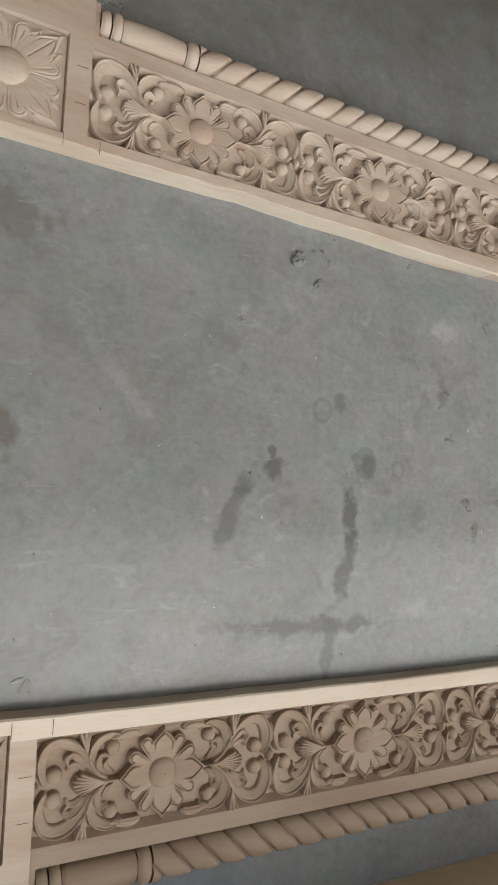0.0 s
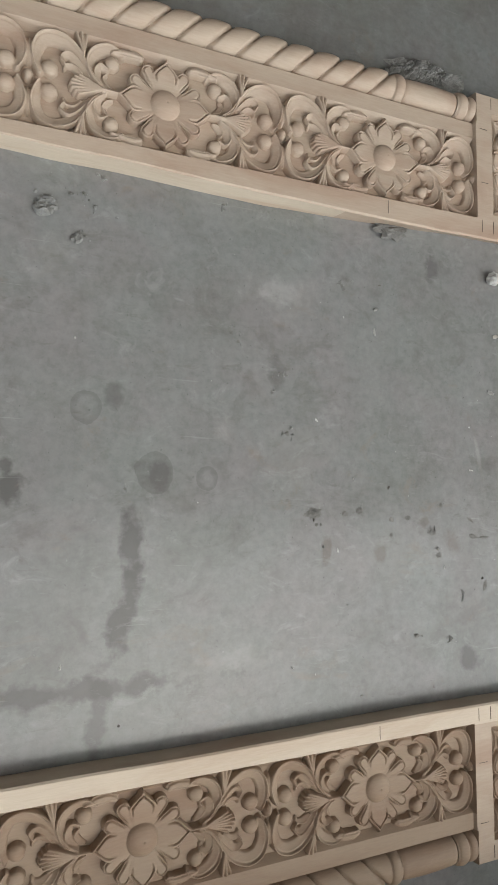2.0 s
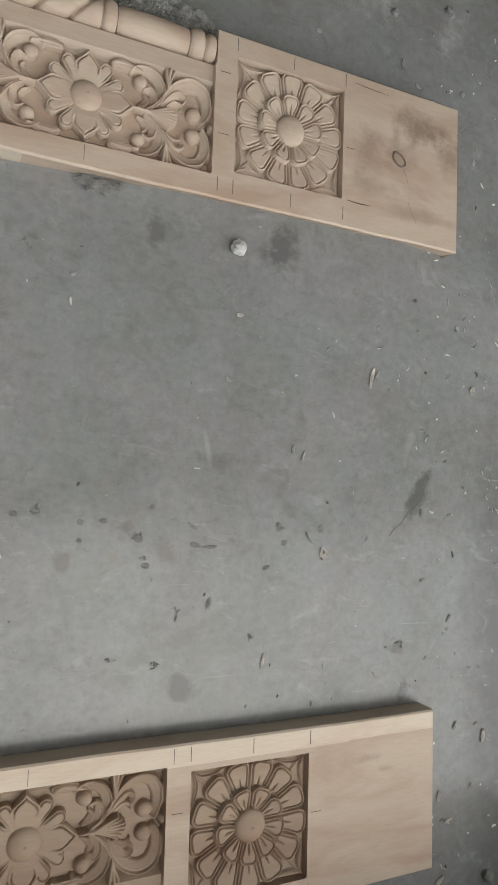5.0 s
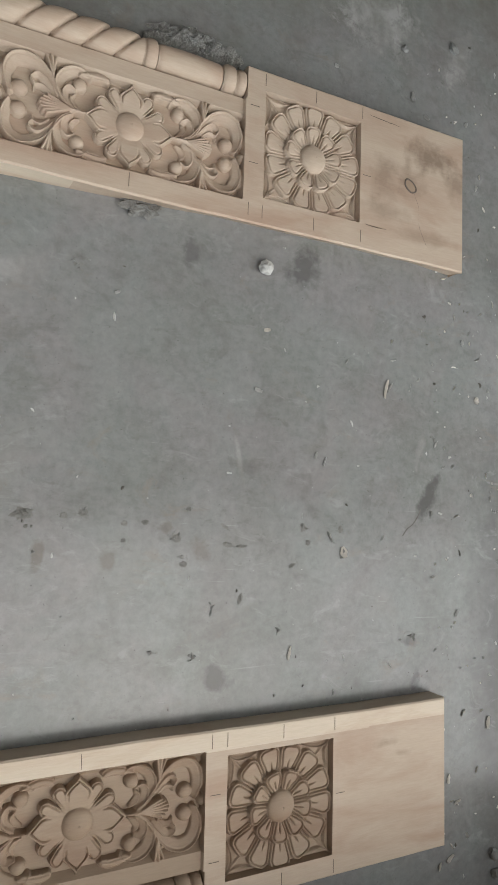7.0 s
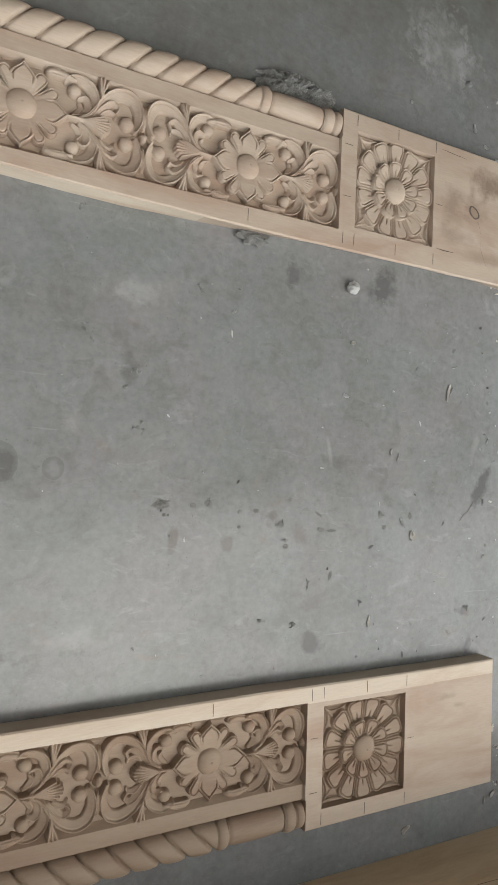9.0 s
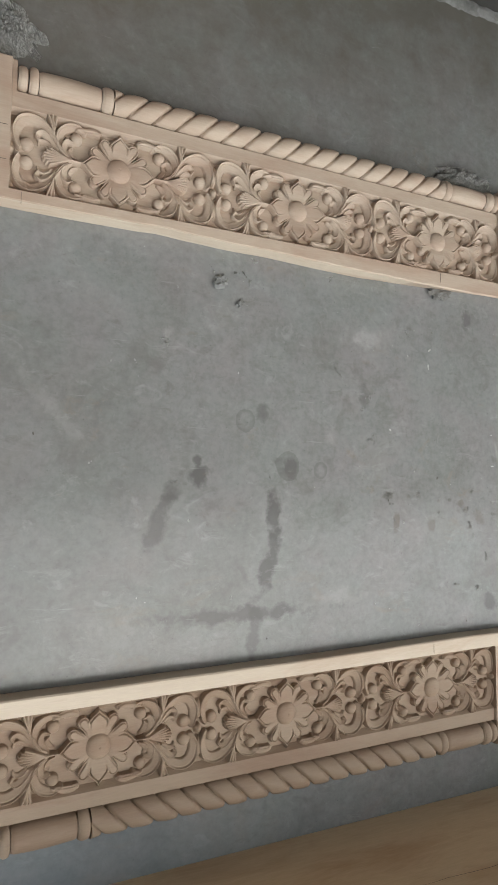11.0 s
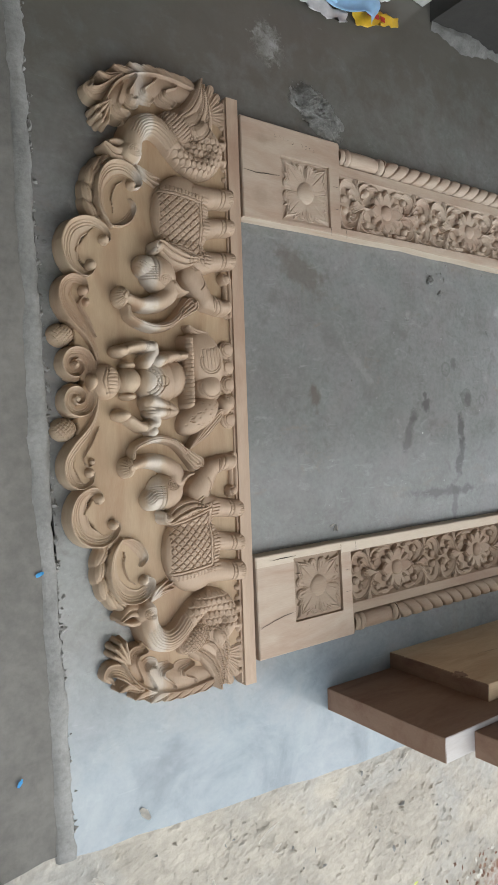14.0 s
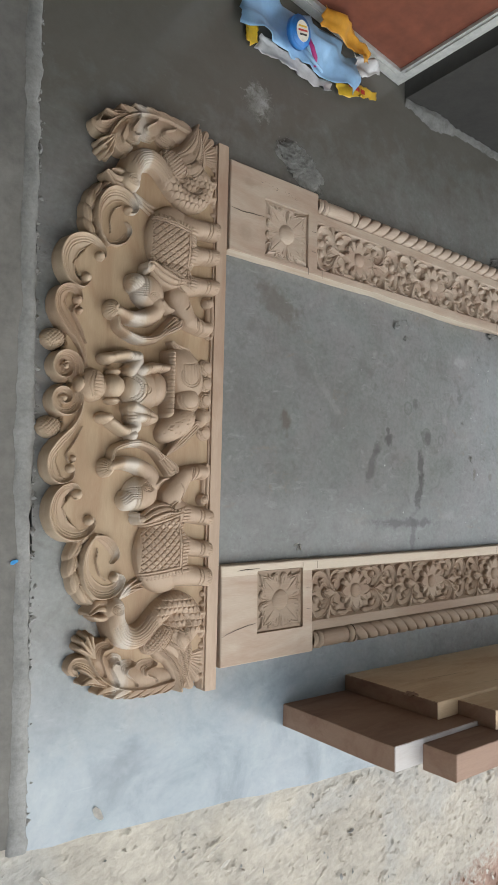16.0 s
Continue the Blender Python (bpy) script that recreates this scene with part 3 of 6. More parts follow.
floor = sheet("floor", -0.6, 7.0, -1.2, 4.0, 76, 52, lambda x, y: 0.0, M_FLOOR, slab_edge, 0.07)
tagged(floor, "grey steel-trowelled cement floor with damp stains and scuffs", "floor", kind="structure")


def apron_edge(x, y):
    if x > -0.62:
        x = -0.638 - 0.028 * y
    if y < -1.0:
        y = -1.14 + 0.1 * (x + 0.62) + wob(x, 0, 14, 0.012)
    return x, y


apron = sheet("apron", -4.0, -0.6, -1.15, 4.0, 70, 100, lambda x, y: 0.006 + wob(x, y, 7, 0.006) + wob(x, y, 30, 0.002), M_APRON, apron_edge, 0.09)
tagged(apron, "rough grey cement apron beside the floor", "floor", kind="structure")

bm = bmesh.new()
rows_ = []
for i in range(521):
    y = 4.0 - 5.16 * i / 520
    xc = -0.618 - 0.03 * y
    ring = []
    for dx, z in ((-0.036, 0.0), (-0.026, 0.008), (-0.012, 0.013), (0.002, 0.014), (0.011, 0.010), (0.016, -0.012)):
        ring.append(bm.verts.new((xc + dx + wob(dx * 9, y, 12, 0.008) + wob(dx * 9, y, 45, 0.005) * (dx > 0), y, z + wob(dx * 20, y, 18, 0.005) + wob(dx * 60, y, 70, 0.002))))
    rows_.append(ring)
for a, b in zip(rows_, rows_[1:]):
    for i in range(5):
        bm.faces.new((a[i], b[i], b[i + 1], a[i + 1]))
bmesh.ops.recalc_face_normals(bm, faces=bm.faces[:])
lip = part("trim", bm, M_LIP, smooth=True)
tagged(lip, "pale broken mortar lip along the floor's edge", "edging", kind="structure")

ground = sheet("ground", -40, 40, -60, 40, 4, 4, lambda x, y: -0.075, M_SOIL)
tagged(ground, "dusty sandy ground outside the floor", "ground", kind="structure")
def yard_height(x, y):
    p = Vector((x, y, 0.3))
    broken = 0.35 + 1.1 * max(0.0, noise.noise(p * 1.5 + Vector((4, 1, 0))) + 0.15) + 0.35 * max(0.0, -1.45 - y)
    crumbs = 0.0075 * noise.fractal(p * 15, 0.7, 2.0, 4) * broken
    pits = -0.018 * max(0.0, noise.fractal(p * 17 + Vector((0, 7, 2)), 0.6, 2.2, 3) - 0.42) * broken
    clods = 0.030 * max(0.0, noise.fractal(p * 21 + Vector((3, 0, 5)), 0.6, 2.2, 3) - 0.48) * broken
    return -0.050 + 0.018 * noise.noise(p * 2.5) + crumbs + pits + clods - 0.02 * max(0.0, -1.3 - y) - 0.05 * (y > -1.13)


yard = sheet("ground_near", -1.9, 2.6, -2.6, -1.1, 760, 252, yard_height, M_SOIL)
tagged(yard, "uneven sandy ground with crumbs of mortar", "ground", kind="structure")


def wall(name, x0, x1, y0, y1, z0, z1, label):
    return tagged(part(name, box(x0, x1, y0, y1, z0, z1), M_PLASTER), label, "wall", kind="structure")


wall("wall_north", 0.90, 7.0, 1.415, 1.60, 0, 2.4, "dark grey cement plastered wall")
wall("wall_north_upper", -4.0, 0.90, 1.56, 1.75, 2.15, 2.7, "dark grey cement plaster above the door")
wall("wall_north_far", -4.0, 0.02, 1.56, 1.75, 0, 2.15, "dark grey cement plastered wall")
# never in view; added to cut the light from the west
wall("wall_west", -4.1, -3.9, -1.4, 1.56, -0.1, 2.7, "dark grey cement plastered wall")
# unseen roofs, their edges set by how far daylight should reach
shade_roof = tagged(part("ceiling_porch", box(-4.1, 0.50, -0.75, 1.75, 2.7, 2.8), M_ROOF), "unseen pale roof added to shade the apron", "ceiling", kind="structure")
ceiling = tagged(part("ceiling", box(0.51, 5.2, -0.24, 1.45, 2.7, 2.8), M_ROOF), "unseen pale roof added to shade the work floor", "ceiling", kind="structure")

# ---- the carved posts of the door frame ----
TOP = 0.05      # height of the boards' faces
BACK = 0.027    # depth to which the panels are cut
LENGTH, WIDTH = 2.257, 0.303
PANEL = (0.377, 1.704, 0.034, 0.204)
SQUARE_1 = (0.141, 0.333, 0.024, 0.216)
SQUARE_2 = (1.748, 1.972, 0.046, 0.262)
COLUMN = (0.388, 1.706, 0.238, 0.298)
LEDGE = 0.042   # the plain band between the panel and the rope


def lines(*edges, lo, hi, extra=0):
    out = {lo, lo + 0.003, hi - 0.003, hi}
    for e in edges:
        out |= {e - 0.0012, e + 0.0012}
    out |= set(np.linspace(lo, hi, extra + 2)) if extra else set()
    return np.array(sorted(out))


def body_mesh(name, sign, seed, sap, bow, carved):
    """The board of one post: flat blocks at its ends, sunk panels between, a ledge on which the rope column lies."""
    s = lines(PANEL[0], PANEL[1], SQUARE_1[0], SQUARE_1[1], SQUARE_2[0], SQUARE_2[1], COLUMN[0], COLUMN[1], lo=0.0, hi=LENGTH, extra=90)
    w = lines(0.010, PANEL[2], PANEL[2] + 0.012, PANEL[3] - 0.009, PANEL[3], SQUARE_1[2], SQUARE_1[3], SQUARE_2[2], SQUARE_2[3], COLUMN[2], COLUMN[3], lo=0.0, hi=WIDTH, extra=4)
    S, W = np.meshgrid(s, w, indexing="ij")
    Z = np.full(S.shape, TOP)
    for (a, b, c, d), z in ((PANEL, BACK), (SQUARE_1, 0.0370), (SQUARE_2, 0.0285)):
        Z[(S > a) & (S < b) & (W > c) & (W < d)] = z
    run = (S > PANEL[0]) & (S < PANEL[1])
    Z[run & (W > PANEL[3])] = LEDGE
    slope = run & (W > PANEL[3] - 0.009) & (W < PANEL[3])
    Z[slope] = BACK + (LEDGE - BACK) * 0.8 * (W[slope] - PANEL[3] + 0.0102) / 0.009
    cove = run & (W > PANEL[2]) & (W < PANEL[2] + 0.012)
    Z[cove] = TOP - 0.005 - (TOP - 0.005 - BACK) * (W[cove] - PANEL[2]) / 0.012
    Z[(S > COLUMN[0]) & (S < COLUMN[1]) & (W > COLUMN[2])] = 0.026
    Z[(S > COLUMN[0]) & (S < COLUMN[1]) & (W > COLUMN[3])] = 0.0005
    rim = (S < 0.002) | (S > LENGTH - 0.002) | (W < 0.002) | (W > WIDTH - 0.002)
    Z[rim] -= 0.003
    Z = np.maximum(Z, 0.0005)
    # hand-planed edges are never quite straight
    wav = np.array([0.004 * noise.noise(Vector((v * 2.3 + seed, seed, 0))) + 0.0012 * noise.noise(Vector((v * 11, seed, 5))) for v in s])
    wav = wav + np.interp(s, bow[0], bow[1])
    Wv = W + wav[:, None] * np.clip(1 - W / 0.030, 0, 1)
    top = np.stack([S, Wv * sign, Z], -1).reshape(-1, 3)
    n, m = S.shape
    ids = np.arange(n * m).reshape(n, m)
    quads = np.stack([ids[:-1, :-1], ids[1:, :-1], ids[1:, 1:], ids[:-1, 1:]], -1).reshape(-1, 4)
    loop = np.concatenate([ids[:, 0], ids[-1, 1:], ids[-2::-1, -1], ids[0, -2:0:-1]])
    low = top[loop].copy()
    low[:, 2] = 0.0
    if sap <= 0:
        # the inner side is cut under towards the foot
        low[:n, 1] += 0.018 * sign * np.clip((low[:n, 0] - 1.25) / 0.4, 0, 1) * (1 - 0.45 * np.clip((low[:n, 0] - 2.15) / 0.10, 0, 1))
    k = np.arange(len(loop))
    base = n * m
    sides = np.stack([loop, base + k, base + np.roll(k, -1), np.roll(loop, -1)], 1)
    faces = np.concatenate([quads, sides])
    if sign < 0:
        faces = faces[:, ::-1]
    me = bpy.data.meshes.new(name)
    me.from_pydata(np.concatenate([top, low]).tolist(), [], faces.tolist())
    me.materials.append(M_BODY)
    me.materials.append(M_SAP)
    me.materials.append(carved)
    # the inner edge is pale sapwood
    mid = np.array([p.center[:] for p in me.polygons])
    idx = ((sap > 0) & (np.abs(mid[:, 1]) < sap - 0.004 * np.sin(mid[:, 0] * 3)) & (mid[:, 2] > BACK)).astype(np.int32)
    idx[len(quads):len(quads) + n - 1] = np.where((mid[len(quads):len(quads) + n - 1, 0] > 1.40) & (sap <= 0), 0, 1)
    # sunk faces take the carving's tone, which darkens one post's recesses
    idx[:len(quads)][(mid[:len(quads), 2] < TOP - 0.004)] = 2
    me.polygons.foreach_set("material_index", idx)
    return me


def unit_relief(p0, p1):
    """Scrolling leaves, the same four ways round the flower."""
    R = Relief(p0, p1, -0.0865, 0.0865, 0.0011)
    C = Relief(p0, p1, -0.0865, 0.0865, 0.0011)
    C.A, C.B = np.abs(R.A), np.abs(R.B)
    full = (slice(None), slice(None))
    C.window = lambda *a: full
    h = 0.0215
    # broad band curling to the end of the unit, hollowed towards its inside, with a ball in the curl
    C.stroke(spline([(0.100, 0.003), (0.121, 0.016), (0.139, 0.040), (0.157, 0.0610), (0.180, 0.0705), (0.2005, 0.0640), (0.2100, 0.044), (0.2090, 0.024), (0.2040, 0.010)]), (0.0024, 0.0050, 0.0072, 0.0090, 0.0104, 0.0108, 0.0104, 0.0086, 0.0056), h, 0, "band", 4.0)
    C.dome(0.1885, 0.0190, 0.0132, 0.0132, 0.0100, 0.006, 0, 0.5, 6)
    C.stroke(spline([(0.130, 0.020), (0.146, 0.037), (0.159, 0.0475), (0.169, 0.043), (0.166, 0.034)]), (0.0030, 0.0055, 0.0068, 0.0056, 0.0030), 0.0175, 0, "band", 4.0)
    C.stroke(spline([(0.140, 0.022), (0.153, 0.031), (0.163, 0.030), (0.166, 0.023)]), (0.0025, 0.0046, 0.0046, 0.0022), 0.0125, 0, "band", 4.0)
    # band curling back to the flower, ending in a long pod at the border
    C.stroke(spline([(0.100, 0.003), (0.1185, 0.020), (0.1262, 0.042), (0.1195, 0.0610), (0.1030, 0.0715), (0.086, 0.0720), (0.074, 0.0640)]), (0.0024, 0.0052, 0.0078, 0.0094, 0.0094, 0.0076, 0.0030), h, 0, "band", 4.0, lean=-1)
    C.stroke(spline([(0.090, 0.0690), (0.070, 0.0735), (0.054, 0.0745), (0.044, 0.0720)]), (0.0040, 0.0080, 0.0096, 0.0070), 0.0185, 0, "pod", 5.0)
    C.dome(0.0905, 0.0515, 0.0122, 0.0122, 0.0100, 0.006, 0, 0.5, 6)
    C.stroke(spline([(0.100, 0.006), (0.1115, 0.018), (0.1145, 0.032), (0.1085, 0.0415), (0.0985, 0.0385)]), (0.0030, 0.0062, 0.0072, 0.0062, 0.0034), 0.0175, 0, "band", 4.0, lean=-1)
    C.stroke(spline([(0.088, 0.010), (0.097, 0.016), (0.102, 0.025), (0.098, 0.032)]), (0.0025, 0.0050, 0.0050, 0.0025), 0.0120, 0, "band", 4.0, lean=-1)
    # fluted fan between them at the border
    for tip, wd in (((0.1335, 0.0838), 0.0040), ((0.1490, 0.0832), 0.0040), ((0.1412, 0.0850), 0.0046)):
        C.stroke([(0.1365, 0.046), ((0.1365 + tip[0]) / 2, 0.066), tip], (0.0015, wd * 0.70, wd), 0.0200, 0, "round", 5.0)
    # palmette: a fan of seven flutes
    for tip, wd in (((0.1440, 0.0160), 0.0030), ((0.1500, 0.0118), 0.0032), ((0.1545, 0.0062), 0.0034), ((0.1560, 0.0), 0.0034)):
        C.stroke([(0.104, 0.0005), ((0.104 + tip[0]) / 2, tip[1] * 0.52), tip], (0.0024, wd * 0.78, wd), 0.0180, 0, "round", 5.0)
    C.stroke([(0.078, 0.0), (0.106, 0.0)], (0.0020, 0.0050), 0.0190)
    C.dome(0.221, 0.0, 0.009, 0.012, 0.016, 0, 0, 0.6)
    C.dome(0.221, 0.040, 0.006, 0.022, 0.010, 0.004, 0, 0.5)
    # edges rubbed soft
    low = np.maximum(C.H, -0.004)
    p = np.pad(low, 1, mode="edge")
    low = (p[:-2, 1:-1] + p[2:, 1:-1] + p[1:-1, :-2] + p[1:-1, 2:] + 3 * low) / 7
    C.H = np.where(C.H > -0.004, low, C.H)
    R.H = C.H + 0.0005 * np.sin(R.A * 90 + R.B * 40) * (C.H > 0)
    return R


def flower_relief():
    R = Relief(-0.096, 0.096, -0.0865, 0.0865, 0.001)
    for k in range(4):
        for d in (31, 59):
            R.lobe(0, 0, 90 * k + d, 0.014, 0.0715, 0.0118, 0.009, 0.0165, 0, False, 0.55, 0.0036, 0.0058, 0.0, 6.0)
    for turn, r in ((0, 0.088), (90, 0.081), (180, 0.088), (270, 0.081)):
        R.lobe(0, 0, turn, 0.014, r, 0.0236, 0.010, 0.0205, 0, True, 0.50, 0.0052, 0.0078, 0.0, 6.0)
    R.dome(0, 0, 0.036, 0.036, 0.002, 0.0080, 0, 0.3, 6)
    R.dome(0, 0, 0.0258, 0.0258, 0.0140, 0.0100, 0, 0.5, 6)
    R.cut([(0.0, 0.0), (0.0005, 0.0)], 0.0016, 0.002)
    return R


def rosette_relief():
    R = Relief(-0.1115, 0.1115, -0.1075, 0.1075, 0.0009)
    # thin paired leaves in the corners
    for sa in (1, -1):
        for sb in (1, -1):
            corner = (sa * 0.1085, sb * 0.1045)
            for mid, tip, lean in (((0.084, 0.0985), (0.048, 0.1030), 1), ((0.1025, 0.080), (0.1065, 0.046), -1)):
                R.stroke(spline([corner, (sa * mid[0], sb * mid[1]), (sa * tip[0], sb * tip[1])], 8), (0.0022, 0.0066, 0.0056, 0.0012), 0.0185, 0, "band", 5.0, lean=lean * sa * sb)
            R.stroke([corner, (sa * 0.0915, sb * 0.0885), (sa * 0.0800, sb * 0.0770)], (0.001, 0.0042, 0.0030), 0.0125, 0, "pod", 5.0)
    for k in range(13):
        R.wedge(27.692 * k + 6, 13, 0.030, 0.1125, 0.0075, 0.0195, 0.0170)
    ring = np.hypot(R.A, R.B)
    R.H = np.where(ring < 0.067, np.minimum(R.H, 0.0105 + 0.06 * np.maximum(ring - 0.060, 0)), R.H)
    for k in range(9):
        R.wedge(40 * k + 12, 9, 0.012, 0.0665, 0.0110, 0.0245, 0.0150, 0.0044, 0.0062, (0.32, 0.70))
    R.dome(0, 0, 0.0285, 0.0285, 0.0115, 0.0165, 0, 0.5, 6)
    inside = (np.abs(R.A) < 0.1100) & (np.abs(R.B) < 0.1060)
    R.H = np.where(inside, np.maximum(R.H, 0.0075), -0.02)
    R.cut([(0, 0), (0.0005, 0)], 0.0018, 0.002)
    return R


def leaf_rosette_relief():
    R = Relief(-0.096, 0.096, -0.096, 0.096, 0.001)
    for k in range(4):
        for d in (-15, 15):
            R.lobe(0, 0, 90 * k + d, 0.018, 0.0895, 0.0165, 0.009, 0.0175, 0, False, 0.45, 0.0044, 0.0055, 0.005, 5.0)
        for d in (-15, 15):
            R.lobe(0, 0, 45 + 90 * k + d, 0.018, 0.104, 0.0165, 0.010, 0.0195, 0, True, 0.45, 0.0046, 0.0055, 0.005, 5.0)
        R.lobe(0, 0, 45 + 90 * k, 0.018, 0.127, 0.0220, 0.011, 0.0225, 0, True, 0.4, 0.0055, 0.006, 0.006, 5.0)
    R.H = np.maximum(R.H, 0.0075) * 0.72
    R.H[(np.abs(R.A) > 0.0950) | (np.abs(R.B) > 0.0950)] = -0.02
    R.dome(0, 0, 0.034, 0.034, 0.015, 0.005, 0, 0.5, 6)
    return R


def column_mesh(name, sign, kind, s0, s1, half, mid, rise):
    """Half-round pieces along the post's outer side: rope, barrel, ring."""
    n_s = max(6, int((s1 - s0) / 0.0022))
    n_a = 28
    s = np.linspace(s0, s1, n_s)
    th = np.linspace(0, math.pi, n_a)
    S, T = np.meshgrid(s, th, indexing="ij")
    f = (S - s0) / (s1 - s0)
    if kind == "rope":
        u = (S / 0.0556 - (T / math.pi - 0.05 * np.sin(2 * T)) * 1.05) % 1.0
        r = 0.83 + 0.17 * np.sin(np.pi * np.clip(u * 0.92 + 0.04, 0, 1) ** 1.15) ** 0.55
        r = r - 0.24 * np.exp(-(np.minimum(u, 1 - u) / 0.055) ** 2)
    elif kind == "barrel":
        r = 0.90 + 0.06 * np.sin(np.pi * np.clip(f * 1.1, 0, 1)) - 0.08 * np.clip((np.abs(f - 0.5) - 0.42) / 0.08, 0, 1) ** 2
    else:
        r = 0.80 + 0.20 * np.sqrt(np.clip(1 - (2 * f - 1) ** 2, 0, 1))
    y = mid - half * r * np.cos(T)
    z = 0.022 + rise * r * np.sin(T) ** 0.75
    co = np.stack([S, y * sign, z], -1).reshape(-1, 3)
    ids = np.arange(S.size).reshape(S.shape)
    quads = np.stack([ids[:-1, :-1], ids[1:, :-1], ids[1:, 1:], ids[:-1, 1:]], -1).reshape(-1, 4)
    if sign < 0:
        quads = quads[:, ::-1]
    faces = quads.tolist() + [(ids[0, ::-1] if sign > 0 else ids[0]).tolist(), (ids[-1] if sign > 0 else ids[-1, ::-1]).tolist()]
    me = bpy.data.meshes.new(name)
    me.from_pydata(co.tolist(), [], faces)
    me.polygons.foreach_set("use_smooth", np.ones(len(me.polygons), dtype=bool))
    return me


UNIT = (PANEL[1] - PANEL[0]) / 3
R_LEFT, R_RIGHT, R_FLOWER = unit_relief(-0.221, 0.0), unit_relief(0.0, 0.221), flower_relief()
R_ROS, R_LEAF = rosette_relief(), leaf_rosette_relief()


def build_post(sign, m, label, seed, sap, bow=((0, 1), (0, 0)), carved=None):
    post = tagged(empty("door_post", m), label, "door post", "posts of the door frame")
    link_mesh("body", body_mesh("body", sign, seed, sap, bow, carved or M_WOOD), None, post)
    swap = lambda a, b: (a, b * sign)
    meshes = {k: r.mesh(k, 0.0, -0.002, swap, sign < 0) for k, r in
              (("leaf_scroll_left", R_LEFT), ("leaf_scroll_right", R_RIGHT), ("flower", R_FLOWER), ("rosette", R_ROS), ("leaf_rosette", R_LEAF))}
    wc = (PANEL[2] + PANEL[3]) / 2
    for k in range(3):
        sc = PANEL[0] + UNIT * (k + 0.5)
        for key, name in (("leaf_scroll_left", "leaf_scroll"), ("leaf_scroll_right", "leaf_scroll"), ("flower", "flower")):
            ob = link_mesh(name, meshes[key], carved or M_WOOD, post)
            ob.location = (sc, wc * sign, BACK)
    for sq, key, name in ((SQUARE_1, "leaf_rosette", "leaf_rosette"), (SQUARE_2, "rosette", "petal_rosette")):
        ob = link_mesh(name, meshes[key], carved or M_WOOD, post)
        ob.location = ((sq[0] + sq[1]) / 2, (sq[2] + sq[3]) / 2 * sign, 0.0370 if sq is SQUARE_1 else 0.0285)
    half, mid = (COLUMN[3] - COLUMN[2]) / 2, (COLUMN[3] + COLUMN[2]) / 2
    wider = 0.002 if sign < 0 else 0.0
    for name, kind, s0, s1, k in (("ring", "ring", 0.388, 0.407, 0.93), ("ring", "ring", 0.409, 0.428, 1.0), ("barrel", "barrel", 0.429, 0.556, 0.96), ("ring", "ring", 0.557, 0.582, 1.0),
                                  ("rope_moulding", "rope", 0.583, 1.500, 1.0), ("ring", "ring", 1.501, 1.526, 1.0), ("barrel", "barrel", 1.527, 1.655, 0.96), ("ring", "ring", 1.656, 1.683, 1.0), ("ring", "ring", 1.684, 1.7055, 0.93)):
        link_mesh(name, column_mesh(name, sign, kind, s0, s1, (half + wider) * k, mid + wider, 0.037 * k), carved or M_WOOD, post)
    # setting-out marks in pencil across the faces
    for s in (0.335, 0.40, 1.483, 1.716, 1.746, 1.862, 1.976):
        link_mesh("pencil_line", PENCIL, M_PENCIL, post).location = (s, 0.017 * sign, TOP + 0.0004)
    for s in (1.746, 1.862, 1.976):
        link_mesh("pencil_line", PENCIL, M_PENCIL, post).location = (s, 0.284 * sign, TOP + 0.0004)
    for s, w in ((1.724, 0.11), (1.724, 0.225), (1.99, 0.15), (0.36, 0.16), (0.36, 0.09)):
        link_mesh("pencil_line", PENCIL_SHORT, M_PENCIL, post).location = (s, w * sign, TOP + 0.0004)
    return post


bm = box(-0.00045, 0.00045, -0.0125, 0.0125, -0.0003, 0.0004)
PENCIL = bpy.data.meshes.new("pencil_line")
bm.to_mesh(PENCIL)
bm.free()
bm = box(-0.010, 0.010, -0.00045, 0.00045, -0.0003, 0.0004)
PENCIL_SHORT = bpy.data.meshes.new("pencil_line")
bm.to_mesh(PENCIL_SHORT)
bm.free()

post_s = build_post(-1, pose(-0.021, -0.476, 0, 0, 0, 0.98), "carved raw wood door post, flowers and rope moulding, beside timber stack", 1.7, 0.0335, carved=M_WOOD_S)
post_n = build_post(1, pose(-0.021, 0.506, 0, 0, 0, 0.35) @ Matrix.Diagonal((1.017, 1.02, 1, 1)), "carved raw wood door post, flowers, rope moulding, knot at foot", 6.1, 0.0, ((0, 0.3, 0.64, 0.70, 0.76, 0.85, 1.0, 1.15, 1.35, 1.6, 2.26), (0.013, 0.013, 0.011, 0.0135, 0.009, 0.006, 0.005, -0.002, -0.006, -0.009, -0.012)))
# knot at the foot of one post, a chipped corner beside it
R = Relief(-0.026, 0.026, -0.02, 0.02, 0.0012)
R.dome(0, 0, 0.0150, 0.0110, 0.0008)
knot = link_mesh("knot", R.mesh("knot", 0.0, -0.001), M_WOOD_S, post_n, "oval knot with a dark ring")
R = Relief(-0.026, 0.026, -0.02, 0.02, 0.0009)
R.stroke([(0.0165 * math.cos(a) * (1 + 0.07 * math.sin(3 * a)), 0.0120 * math.sin(a) * (1 + 0.08 * math.cos(2 * a))) for a in np.linspace(0, 6.283, 40)], (0.0019, 0.0015, 0.0021, 0.0016), 0.0016)
link_mesh("knot_ring", R.mesh("knot_ring", 0.0, -0.001), M_PENCIL, knot)
knot.location, knot.rotation_euler = (2.105, 0.155, TOP), (0, 0, radians(-38))


